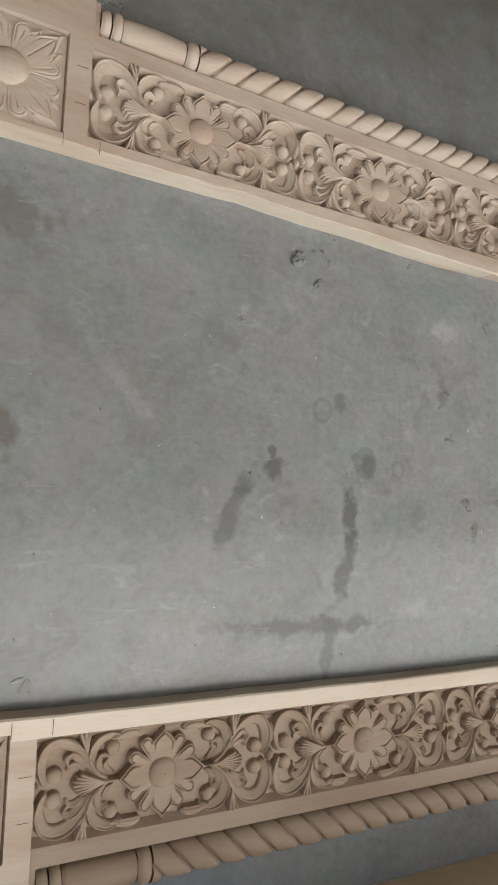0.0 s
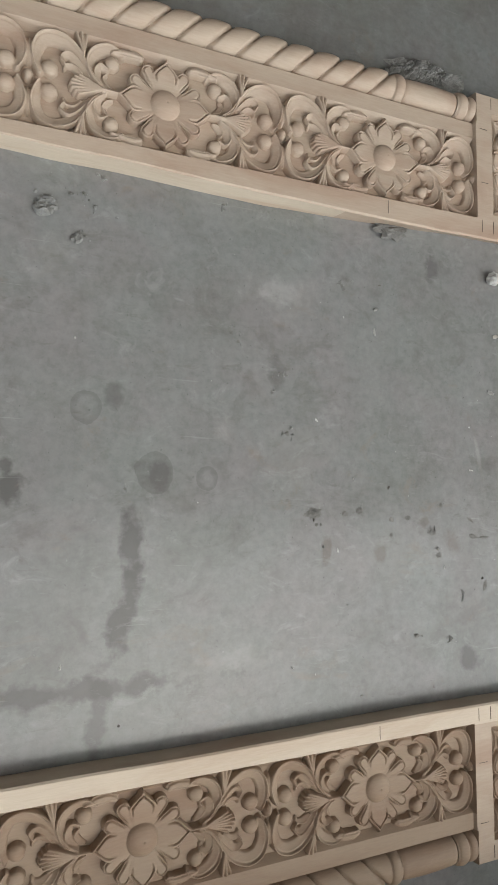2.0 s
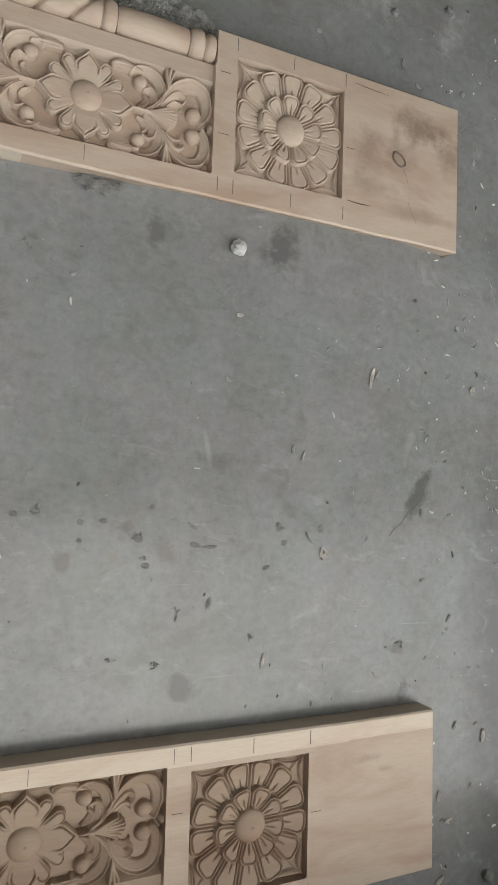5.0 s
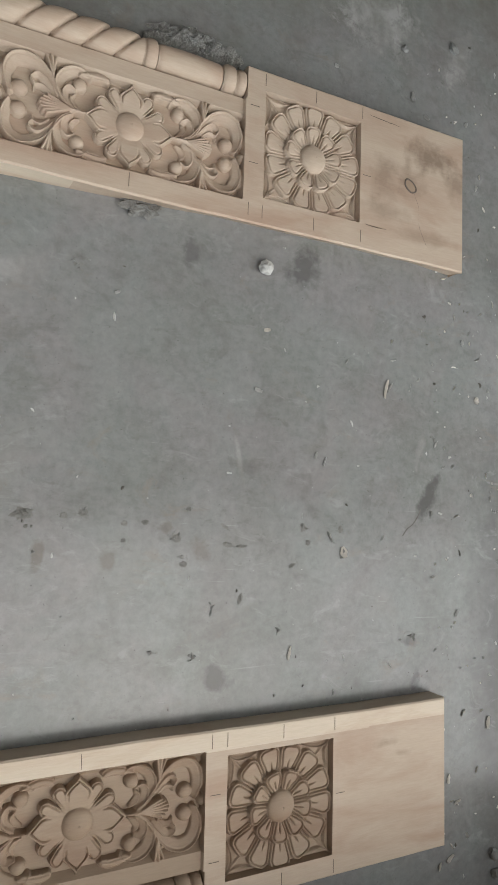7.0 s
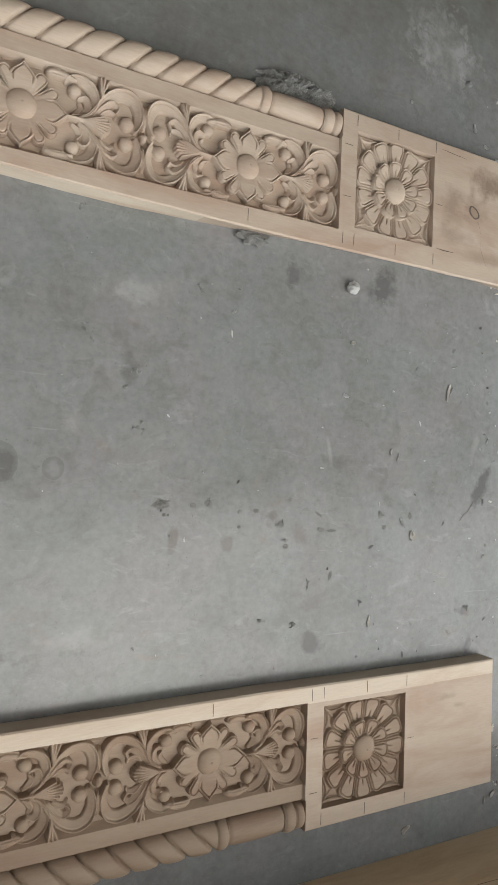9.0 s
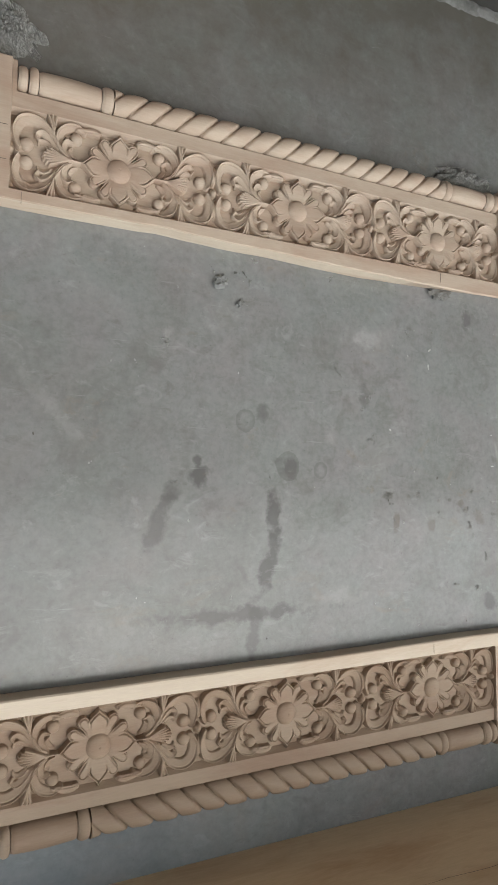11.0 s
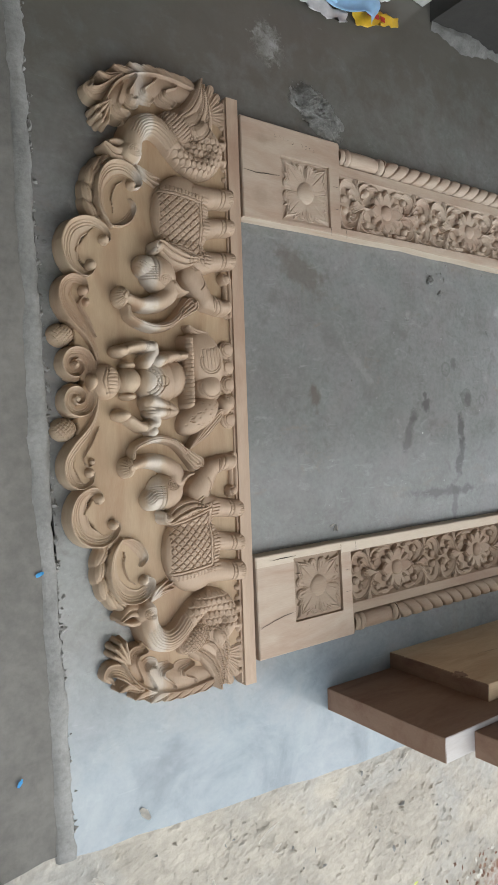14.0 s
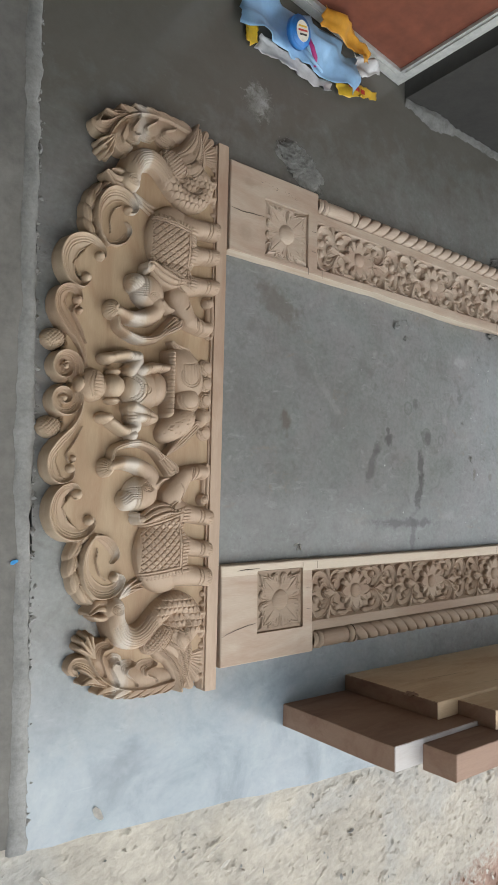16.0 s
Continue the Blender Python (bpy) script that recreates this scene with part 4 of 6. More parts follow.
# ---- the carved crest over the door ----
def crest_top(u):
    return np.interp(np.abs(u + 0.011), (0, 0.05, 0.11, 0.21, 0.25, 0.28, 0.33, 0.38, 0.42, 0.50, 0.56, 0.60, 0.64, 0.68, 0.74, 0.79, 0.83, 0.85), (0.555, 0.585, 0.575, 0.595, 0.575, 0.530, 0.570, 0.530, 0.490, 0.500, 0.460, 0.440, 0.370, 0.420, 0.450, 0.400, 0.300, 0.160))


CREST_SWAP = lambda v, u: (-v, -u)
crest = tagged(empty("door_crest", pose(0, 0.015, 0)), "carved raw wood door crest with elephants, birds and scrolls", "door crest")


def squeeze(v):
    """The carvings lean in a little towards the rail."""
    return v - 0.055 * np.maximum(v - 0.07, 0)


def crest_part(name, R, label="", mirror=True, z=0.0, low=-0.004, material=None):
    """A carving on the crest and, where asked for, its mirror image on the other half."""
    out = link_mesh(name, R.mesh(name, 0.0, low, lambda v, u: (-squeeze(v), -u), False), material or M_CREST, crest, label)
    out.location.z = z
    if mirror:
        twin = link_mesh(name, R.mesh(name, 0.0, low, lambda v, u: (-squeeze(v), u + 0.022), True), material or M_CREST, crest, label)
        twin.location.z = z
    return out


PZ = 0.034
R = Relief(0.06, 0.60, -0.80, 0.80, 0.004, -0.04)
inside = np.clip((crest_top(R.B) - 0.012 - R.A) / 0.004, -2, 1)
R.H = np.where(inside > 0, PZ + 0.002 * np.sin(R.B * 9), -0.03)
crest_part("back_panel", R, "smooth tan back panel", False, 0, 0.0, M_PANEL)

bm = box(-0.0685, -0.030, -0.853, 0.838, 0.0, 0.047, 0.003)
part("base_rail", bm, M_RAIL, crest, "plain moulded base rail")
bm = box(-0.0755, -0.0690, -0.845, 0.830, 0.0, 0.040, 0.002)
part("bead", bm, M_RAIL, crest)

# scrolls along the upper rim, from the middle outwards
S = 0.0016


def grooves(R, pts, offsets, half=0.0013, depth=0.004, n=10):
    """Lines cut beside one another along a curve."""
    p = spline(pts, n)
    d = np.gradient(p, axis=0)
    d = d / np.maximum(np.hypot(d[:, 0], d[:, 1])[:, None], 1e-6)
    for k in offsets:
        R.cut(p + k * np.stack([-d[:, 1], d[:, 0]], 1), half, depth)


def oval(a, b, ra, rb, turn=0.0, n=36, a0=0, a1=360):
    t = np.radians(np.linspace(a0, a1, n))
    c, s = math.cos(radians(turn)), math.sin(radians(turn))
    return np.stack([a + ra * np.cos(t) * c - rb * np.sin(t) * s, b + ra * np.cos(t) * s + rb * np.sin(t) * c], 1)


def overlapping(R, line, count, ra, rb, tilt, h, base):
    """A row of pointed leaves along a curve, each with its midrib cut in."""
    p = spline(line, 12)
    for k in range(count):
        i = 1 + int(k * (len(p) - 4) / (count - 1))
        a = math.degrees(math.atan2(p[i + 2][1] - p[i][1], p[i + 2][0] - p[i][0])) + tilt
        c, s = math.cos(radians(a)), math.sin(radians(a))
        R.dome(p[i][0], p[i][1], ra, rb, h * (1 - 0.015 * k), base, a, 0.42, 4.0)
        R.cut([(p[i][0] - 0.8 * ra * c, p[i][1] - 0.8 * ra * s), (p[i][0] + 0.85 * ra * c, p[i][1] + 0.85 * ra * s)], 0.0015, 0.006)
        R.cut(oval(p[i][0], p[i][1], 0.8 * ra, 0.72 * rb, a, 20), 0.0011, 0.003)


R = Relief(0.50, 0.635, -0.045, 0.10, S)
SPIRAL = spiral(0.566, 0.030, 0.039, 0.004, 200, -1.45, 80)
R.dome(0.566, 0.030, 0.040, 0.040, 0.034, 0.0, 0, 0.35)
R.stroke(SPIRAL, (0.014, 0.018, 0.018, 0.015, 0.011, 0.008), 0.054, 0.006, "scroll", 6)
R.dome(0.566, 0.031, 0.0080, 0.0080, 0.012, 0.044)
crest_part("centre_scroll", R)
R = Relief(0.55, 0.645, 0.065, 0.15, 0.0014)
R.dome(0.594, 0.107, 0.033, 0.028, 0.036, 0.010)
R.H = np.where(R.H > 0.016, R.H - 0.0045 * np.clip((np.maximum(np.abs(np.sin((R.A + R.B) * 270)), np.abs(np.sin((R.A - R.B) * 270))) - 0.90) * 12, 0, 1), R.H)
crest_part("berry", R, "hatched round berry")
R = Relief(0.47, 0.64, -0.03, 0.285, S)
STEM = [(0.522, -0.006), (0.503, 0.030), (0.508, 0.075), (0.530, 0.120), (0.560, 0.155), (0.586, 0.190), (0.587, 0.224), (0.566, 0.243), (0.541, 0.238), (0.533, 0.220)]
R.stroke(spline(STEM), (0.008, 0.012, 0.016, 0.020, 0.026, 0.029, 0.027, 0.022, 0.015, 0.009), 0.054, 0.004, "scroll", 6, lean=-1)
R.dome(0.539, 0.216, 0.013, 0.013, 0.026, 0.034)
R.stroke(spline([(0.505, 0.105), (0.525, 0.150), (0.545, 0.180), (0.540, 0.196), (0.528, 0.192)]), (0.004, 0.008, 0.010, 0.009, 0.006), 0.046, 0.008, "scroll", 6, lean=-1)
R.dome(0.531, 0.188, 0.009, 0.009, 0.020, 0.034)
crest_part("rim_scroll", R)
R = Relief(0.43, 0.625, 0.235, 0.425, S)
R.stroke(spline([(0.520, 0.290), (0.514, 0.276), (0.532, 0.264), (0.562, 0.284), (0.572, 0.325), (0.557, 0.366), (0.520, 0.386), (0.484, 0.380), (0.466, 0.360), (0.474, 0.345)]), (0.008, 0.013, 0.020, 0.027, 0.031, 0.030, 0.026, 0.020, 0.013, 0.008), 0.054, 0.004, "scroll", 6, lean=-1)
R.dome(0.514, 0.284, 0.014, 0.014, 0.026, 0.034)
R.dome(0.476, 0.352, 0.014, 0.014, 0.026, 0.034)
crest_part("rim_scroll", R)
R = Relief(0.33, 0.56, 0.36, 0.61, S)
overlapping(R, [(0.488, 0.396), (0.508, 0.430), (0.514, 0.472), (0.504, 0.515), (0.480, 0.548), (0.452, 0.566)], 6, 0.034, 0.0165, -14, 0.030, 0.014)
R.stroke(spline([(0.452, 0.392), (0.474, 0.425), (0.482, 0.465), (0.474, 0.505), (0.448, 0.536), (0.412, 0.544), (0.382, 0.530), (0.372, 0.510), (0.388, 0.500)]), (0.007, 0.012, 0.015, 0.018, 0.023, 0.024, 0.019, 0.013, 0.008), 0.058, 0.006, "scroll", 6, lean=-1)
R.stroke(spline([(0.448, 0.430), (0.456, 0.465), (0.444, 0.500), (0.420, 0.514)]), (0.005, 0.011, 0.013, 0.006), 0.046, 0.006, "band")
R.stroke(spline([(0.454, 0.396), (0.430, 0.402), (0.406, 0.420), (0.390, 0.446), (0.400, 0.466)]), (0.006, 0.014, 0.018, 0.014, 0.005), 0.050, 0.008, "scroll", 6)
R.dome(0.391, 0.506, 0.014, 0.014, 0.026, 0.032)
crest_part("acanthus_leaf", R)


# elephants
B0 = PZ - 0.004
R = Relief(0.065, 0.475, 0.11, 0.59, 0.0013)
R.dome(0.238, 0.446, 0.094, 0.112, 0.050, B0, 6, 0.34)
R.dome(0.240, 0.350, 0.080, 0.050, 0.046, B0, 0, 0.40)
for leg, ww in (([(0.215, 0.285), (0.172, 0.222), (0.122, 0.206)], (0.040, 0.029, 0.022)), ([(0.124, 0.206), (0.104, 0.208)], (0.021, 0.024)),
                ([(0.205, 0.322), (0.150, 0.332), (0.076, 0.342)], (0.038, 0.027, 0.025)), ([(0.190, 0.420), (0.135, 0.430), (0.076, 0.438)], (0.038, 0.026, 0.025)),
                ([(0.200, 0.500), (0.140, 0.512), (0.074, 0.519)], (0.042, 0.030, 0.029))):
    R.stroke(leg, ww, 0.046, B0, "round", 6)
# stool under the lifted foot
R.stroke([(0.086, 0.192), (0.087, 0.286)], (0.016, 0.016), 0.040, B0 - 0.012, "reed", 6, reeds=2.0)
R.dome(0.096, 0.290, 0.021, 0.019, 0.046, B0 - 0.010, 0, 0.4, 6)
R.cut(oval(0.096, 0.290, 0.011, 0.010), 0.0014, 0.004)
for u0, u1, va, vb in ((0.312, 0.368, 0.106, 0.118), (0.404, 0.462, 0.102, 0.114), (0.484, 0.550, 0.102, 0.114)):
    for v in (va, vb):
        R.cut([(v, u0), (v + 0.002, u1)], 0.0020, 0.005)
    for k in range(5):
        R.cut([(va + 0.002, u0 + (k + 0.5) * (u1 - u0) / 5), (vb - 0.002, u0 + (k + 0.5) * (u1 - u0) / 5)], 0.0012, 0.003)
    for k in range(3):
        R.cut(spline([(0.074, u0 + 0.014 + 0.013 * k), (0.088, u0 + 0.018 + 0.013 * k), (0.074, u0 + 0.022 + 0.013 * k)]), 0.0012, 0.003)
for v in (0.132, 0.144):
    R.cut([(v - 0.006, 0.180), (v + 0.010, 0.236)], 0.0019, 0.005)
# saddle cloth: hatched field, plain border, fringe
lo, hi = 0.376 - 0.30 * (0.320 - R.A), 0.494 - 0.14 * (0.300 - R.A)
cloth = (R.A > 0.160) & (R.A < 0.330) & (R.B > lo - 0.022) & (R.B < hi + 0.022) & (R.H > 0.045)
field = (R.A > 0.196) & (R.A < 0.316) & (R.B > lo) & (R.B < hi) & cloth
hatch = np.maximum(np.abs(np.sin((R.A * 0.9 + R.B) * 158)), np.abs(np.sin((R.A * 0.9 - R.B) * 158)))
R.H = np.where(cloth, R.H + 0.004, R.H)
R.H = np.where(field, R.H - 0.0055 * np.clip((hatch - 0.93) * 16, 0, 1), R.H)
for v0, v1, f in ((0.196, 0.316, 0.0), (0.186, 0.322, -0.009)):
    def side(v, far):
        return (0.494 - 0.14 * (0.300 - v) - f) if far else (0.376 - 0.30 * (0.320 - v) + f)
    for pts in ([(v0, side(v0, 0)), (v1, side(v1, 0))], [(v0, side(v0, 1)), (v1, side(v1, 1))], [(v0, side(v0, 0)), (v0, side(v0, 1))]):
        R.cut(pts, 0.0017, 0.006)
for k in range(19):
    u = 0.318 + 0.0095 * k
    R.cut([(0.162, u), (0.183, u + 0.002)], 0.0015, 0.006)
for k in range(12):
    v = 0.188 + 0.011 * k
    for far in (0, 1):
        u = side(v, far)
        R.cut([(v, u + (0.003 if far else -0.003)), (v - 0.004, u + (0.015 if far else -0.015))], 0.0013, 0.0045)
# head, ear, trunk
R.dome(0.322, 0.278, 0.058, 0.050, 0.060, B0, 20, 0.42, 6)
R.dome(0.364, 0.296, 0.032, 0.031, 0.056, B0, 0, 0.45, 6)
R.stroke(spline([(0.214, 0.322), (0.250, 0.318), (0.292, 0.330), (0.328, 0.350), (0.338, 0.336)]), (0.010, 0.022, 0.026, 0.020, 0.010), 0.070, B0, "reed", 6, reeds=3.0)
R.dome(0.330, 0.346, 0.016, 0.016, 0.068, B0, 0, 0.4, 6)
grooves(R, [(0.340, 0.272), (0.368, 0.274), (0.392, 0.292)], (-0.012, -0.006, 0.0, 0.006, 0.012, 0.018), 0.0014, 0.0045)
R.cut([(0.346, 0.258), (0.346, 0.322)], 0.0016, 0.005)
R.cut([(0.336, 0.256), (0.337, 0.322)], 0.0016, 0.005)
for r in (0.005, 0.010, 0.015):
    R.cut(oval(0.313, 0.258, r * 1.25, r * 0.85, 10), 0.0013, 0.0045)
R.stroke(spline([(0.292, 0.246), (0.300, 0.222), (0.336, 0.200), (0.386, 0.194), (0.424, 0.204)]), (0.032, 0.027, 0.022, 0.018, 0.015), 0.054, B0, "round", 6, 30, 0.0026)
R.dome(0.436, 0.209, 0.024, 0.028, 0.052, B0, 0, 0.4, 6)
for k in range(9):
    a = radians(-80 + 20 * k)
    R.cut([(0.432 + 0.008 * math.cos(a), 0.209 + 0.008 * math.sin(a)), (0.436 + 0.026 * math.cos(a), 0.209 + 0.030 * math.sin(a))], 0.0015, 0.005)
R.stroke(spline([(0.284, 0.250), (0.266, 0.236), (0.246, 0.232)]), (0.013, 0.011, 0.005), 0.058, B0, "round", 6)
# looped garland with a tassel at its end
LOOP = [(0.424, 0.184), (0.412, 0.156), (0.350, 0.136), (0.296, 0.146), (0.262, 0.172)]
R.stroke(spline(LOOP), (0.008, 0.011, 0.012, 0.012, 0.013), 0.046, B0, "round", 6)
grooves(R, LOOP, (-0.005, 0.001), 0.0013, 0.004)
R.stroke([(0.268, 0.168), (0.222, 0.204)], (0.012, 0.024), 0.048, B0, "reed", 6, reeds=5.0)
for q in (0.0, 0.006, 0.012):
    R.cut([(0.274 - q, 0.156 + q), (0.254 - q, 0.184 + q)], 0.0014, 0.005)
for pts in ([(0.214, 0.296), (0.232, 0.310), (0.238, 0.330)], [(0.204, 0.298), (0.222, 0.314), (0.228, 0.336)], [(0.196, 0.246), (0.182, 0.266), (0.190, 0.290)], [(0.150, 0.200), (0.156, 0.219), (0.150, 0.238)]):
    R.cut(spline(pts), 0.0018, 0.0050)
R.H[R.A < 0.070] = -0.02
crest_part("elephant_carving", R, "elephant with raised trunk and hatched saddle cloth")

# birds with long plumes
R = Relief(0.06, 0.53, 0.50, 0.875, 0.0014)
# the tail: an acanthus plume, its small leaves lapping along the rim
PLUME = [(0.190, 0.800), (0.278, 0.806), (0.351, 0.797), (0.407, 0.770), (0.439, 0.735), (0.470, 0.672)]
R.stroke(spline([(0.180, 0.790), (0.278, 0.792), (0.351, 0.780), (0.400, 0.750), (0.430, 0.725)]), (0.020, 0.038, 0.042, 0.040, 0.028), 0.040, 0.006, "round", 6)
for pts in ([(0.407, 0.787), (0.442, 0.772), (0.476, 0.778)], [(0.372, 0.800), (0.401, 0.801), (0.430, 0.808)], [(0.328, 0.812), (0.354, 0.817), (0.384, 0.826)], [(0.289, 0.816), (0.314, 0.823), (0.342, 0.832)],
            [(0.253, 0.817), (0.272, 0.824), (0.300, 0.834)], [(0.212, 0.812), (0.238, 0.822), (0.268, 0.834)], [(0.178, 0.812), (0.204, 0.822), (0.234, 0.834)]):
    R.stroke(spline(pts), (0.010, 0.0165, 0.0140, 0.004), 0.046, 0.008, "pod", 6)
for pts, ww, hh, lean in (([(0.415, 0.777), (0.455, 0.737), (0.489, 0.724), (0.505, 0.737), (0.496, 0.752)], (0.012, 0.019, 0.020, 0.016, 0.007), 0.050, 1),
                          ([(0.250, 0.800), (0.292, 0.786), (0.292, 0.756), (0.256, 0.748)], (0.012, 0.021, 0.022, 0.012), 0.058, -1),
                          ([(0.318, 0.800), (0.357, 0.772), (0.353, 0.746), (0.326, 0.740)], (0.012, 0.018, 0.019, 0.011), 0.060, -1),
                          ([(0.375, 0.790), (0.404, 0.748), (0.391, 0.720), (0.366, 0.724), (0.366, 0.742), (0.382, 0.740)], (0.010, 0.016, 0.015, 0.012, 0.009, 0.006), 0.062, -1),
                          ([(0.415, 0.762), (0.436, 0.718), (0.426, 0.690), (0.398, 0.686)], (0.010, 0.016, 0.017, 0.010), 0.056, -1),
                          (PLUME, (0.010, 0.013, 0.013, 0.012, 0.011, 0.012), 0.056, 1)):
    R.stroke(spline(pts), ww, hh, 0.006, "scroll", 6, lean=lean)
for tip in ((0.490, 0.684), (0.486, 0.666), (0.472, 0.655), (0.456, 0.656)):
    R.stroke([(0.446, 0.712), ((0.446 + tip[0]) / 2, (0.712 + tip[1]) / 2), tip], (0.004, 0.008, 0.007), 0.048, 0.008, "round", 6)
# body, scaled arching neck, striped bend, head
R.dome(0.200, 0.690, 0.085, 0.070, 0.050, 0.018, -25, 0.38)
R.dome(0.176, 0.644, 0.056, 0.056, 0.050, 0.018, 0, 0.30)
R.stroke(spline([(0.170, 0.690), (0.128, 0.650), (0.142, 0.606), (0.186, 0.586), (0.232, 0.602), (0.272, 0.636)]), (0.038, 0.036, 0.035, 0.034, 0.033, 0.032), 0.060, 0.018, "round", 6)
neck = (R.H > 0.03) & (R.A < 0.285) & (R.B < 0.668)
du, dv = (R.B * 52) % 1 - 0.5, (R.A * 60 + 0.5 * np.floor(R.B * 52)) % 1 - 0.5
R.H = np.where(neck, R.H - 0.0045 * np.clip((np.hypot(du, dv) - 0.41) * 10, 0, 1) + 0.002 * (du + 0.5), R.H)
BEND = [(0.266, 0.630), (0.294, 0.658), (0.330, 0.672), (0.364, 0.660), (0.384, 0.628), (0.388, 0.600)]
R.stroke(spline(BEND), (0.031, 0.033, 0.034, 0.034, 0.032, 0.029), 0.062, 0.018, "round", 6)
grooves(R, BEND[:5], (-0.024, -0.017, -0.010, -0.003, 0.004, 0.011, 0.018), 0.0013, 0.004)
R.dome(0.392, 0.590, 0.036, 0.032, 0.058, 0.020, 0, 0.42, 6)
R.stroke(spline([(0.404, 0.582), (0.438, 0.578), (0.468, 0.596)]), (0.022, 0.018, 0.006), 0.050, 0.016, "reed", 6, reeds=2.0)
R.stroke(spline([(0.402, 0.608), (0.432, 0.612), (0.454, 0.606)]), (0.014, 0.012, 0.005), 0.040, 0.016, "round", 6)
for r in (0.006, 0.011, 0.016):
    R.cut(oval(0.388, 0.588, r * 1.2, r * 0.8), 0.0013, 0.0045)
# feathered tuft behind the head
for tip, wd in (((0.290, 0.520), 0.011), ((0.318, 0.514), 0.011), ((0.336, 0.526), 0.010), ((0.300, 0.540), 0.010)):
    R.stroke([(0.372, 0.564), ((0.372 + tip[0]) / 2, (0.564 + tip[1]) / 2 - 0.004), tip], (0.006, wd, 0.003), 0.036, 0.016, "reed", 6, reeds=2.0)
# wing: hatched shoulder and barbed quills
for pts, hh in (([(0.222, 0.650), (0.166, 0.668), (0.140, 0.720), (0.142, 0.800)], 0.046), ([(0.236, 0.678), (0.182, 0.708), (0.156, 0.760), (0.152, 0.824)], 0.050), ([(0.248, 0.706), (0.204, 0.740), (0.176, 0.784), (0.162, 0.836)], 0.054)):
    R.stroke(spline(pts), (0.014, 0.025, 0.025, 0.006), hh, 0.012, "round", 6)
    line = spline(pts, 10)
    for i in range(3, len(line) - 2):
        (pa, pb), (qa, qb) = line[i], line[i + 1]
        t = math.atan2(qb - pb, qa - pa)
        for sd in (1, -1):
            R.cut([(pa, pb), (pa + 0.016 * math.cos(t + sd * 2.3), pb + 0.016 * math.sin(t + sd * 2.3))], 0.0011, 0.0035)
    R.cut(line, 0.0014, 0.005)
R.dome(0.250, 0.682, 0.054, 0.036, 0.046, 0.034, 34, 0.3, 6)
R.cut(oval(0.250, 0.682, 0.048, 0.031, 34), 0.0018, 0.006)
c, s = math.cos(radians(34)), math.sin(radians(34))
wing = (((R.A - 0.250) * c + (R.B - 0.682) * s) / 0.046) ** 2 + ((-(R.A - 0.250) * s + (R.B - 0.682) * c) / 0.029) ** 2 < 1
hatch = np.maximum(np.abs(np.sin((R.A + R.B) * 250)), np.abs(np.sin((R.A - R.B) * 250)))
R.H = np.where(wing, R.H + 0.002 - 0.0055 * np.clip((hatch - 0.90) * 11, 0, 1), R.H)
# legs, feet, leafy foot of the tail
for u in (0.622, 0.672):
    R.stroke([(0.138, u + 0.006), (0.110, u), (0.084, u + 0.002)], (0.014, 0.010, 0.011), 0.036, 0.018, "round", 6)
    R.dome(0.082, u + 0.004, 0.013, 0.020, 0.038, 0.016, 0, 0.4, 6)
for k in range(5):
    R.lobe(0.146, 0.748, 186 - 19 * k, 0.0, 0.080 + 0.005 * k, 0.0140, 0.034, 0.040, 0.002, False, 0.5, 0.0042, 0.006, 0.003, 5.0, 0.004)
R.H[R.A < 0.070] = -0.02
crest_part("bird_carving", R, "long-necked bird with scaled neck and curling plumes")

# fringe of small lobes on the rail
R = Relief(0.062, 0.11, -0.016, 0.016, 0.002)
R.dome(0.078, 0.0, 0.015, 0.0135, 0.030, 0.012)
LOBE = R.mesh("lobe", 0.0, -0.004, CREST_SWAP)
for k in range(-27, 28):
    if abs(k) > 18 or abs(k) < 4:
        link_mesh("lobe", LOBE, M_CREST, crest).location = (0, 0.030 * k, 0)

# the seated figure, kept as one plain mass
R = Relief(0.066, 0.56, -0.19, 0.18, 0.0015)
for k in range(-2, 3):
    R.dome(0.094, -0.012 + 0.050 * k, 0.030, 0.0265, 0.030, 0.020, 0, 0.3, 6)
    for q in (0.82, 0.62):
        R.cut(oval(0.090, -0.012 + 0.050 * k, 0.030 * q, 0.0265 * q, 0, 24, -100, 100), 0.0013, 0.0045)
R.dome(0.526, -0.011, 0.014, 0.022, 0.044, B0, 0, 0.4, 6)
R.dome(0.488, -0.012, 0.042, 0.046, 0.054, B0, 0, 0.35, 6)
for v, w in ((0.508, 0.032), (0.498, 0.038), (0.464, 0.042), (0.456, 0.040)):
    R.cut(spline([(v - 0.012, -0.012 - w), (v, -0.012), (v - 0.012, -0.012 + w)]), 0.0016, 0.005)
for k in range(-3, 4):
    R.cut([(0.466, -0.012 + 0.010 * k), (0.494, -0.012 + 0.009 * k)], 0.0012, 0.004)
R.dome(0.424, -0.015, 0.034, 0.036, 0.062, B0, 0, 0.42, 6)
for sg in (1, -1):
    R.dome(0.424, -0.015 + sg * 0.040, 0.022, 0.011, 0.046, B0, 0, 0.4, 6)
R.dome(0.335, -0.013, 0.066, 0.060, 0.060, B0, 0, 0.36, 6)
R.dome(0.286, -0.024, 0.040, 0.052, 0.058, B0, 0, 0.40, 6)
for r in (0.030, 0.040, 0.050):
    R.cut(oval(0.388, -0.014, r * 1.15, r, 0, 30, 110, 250), 0.0015, 0.005)
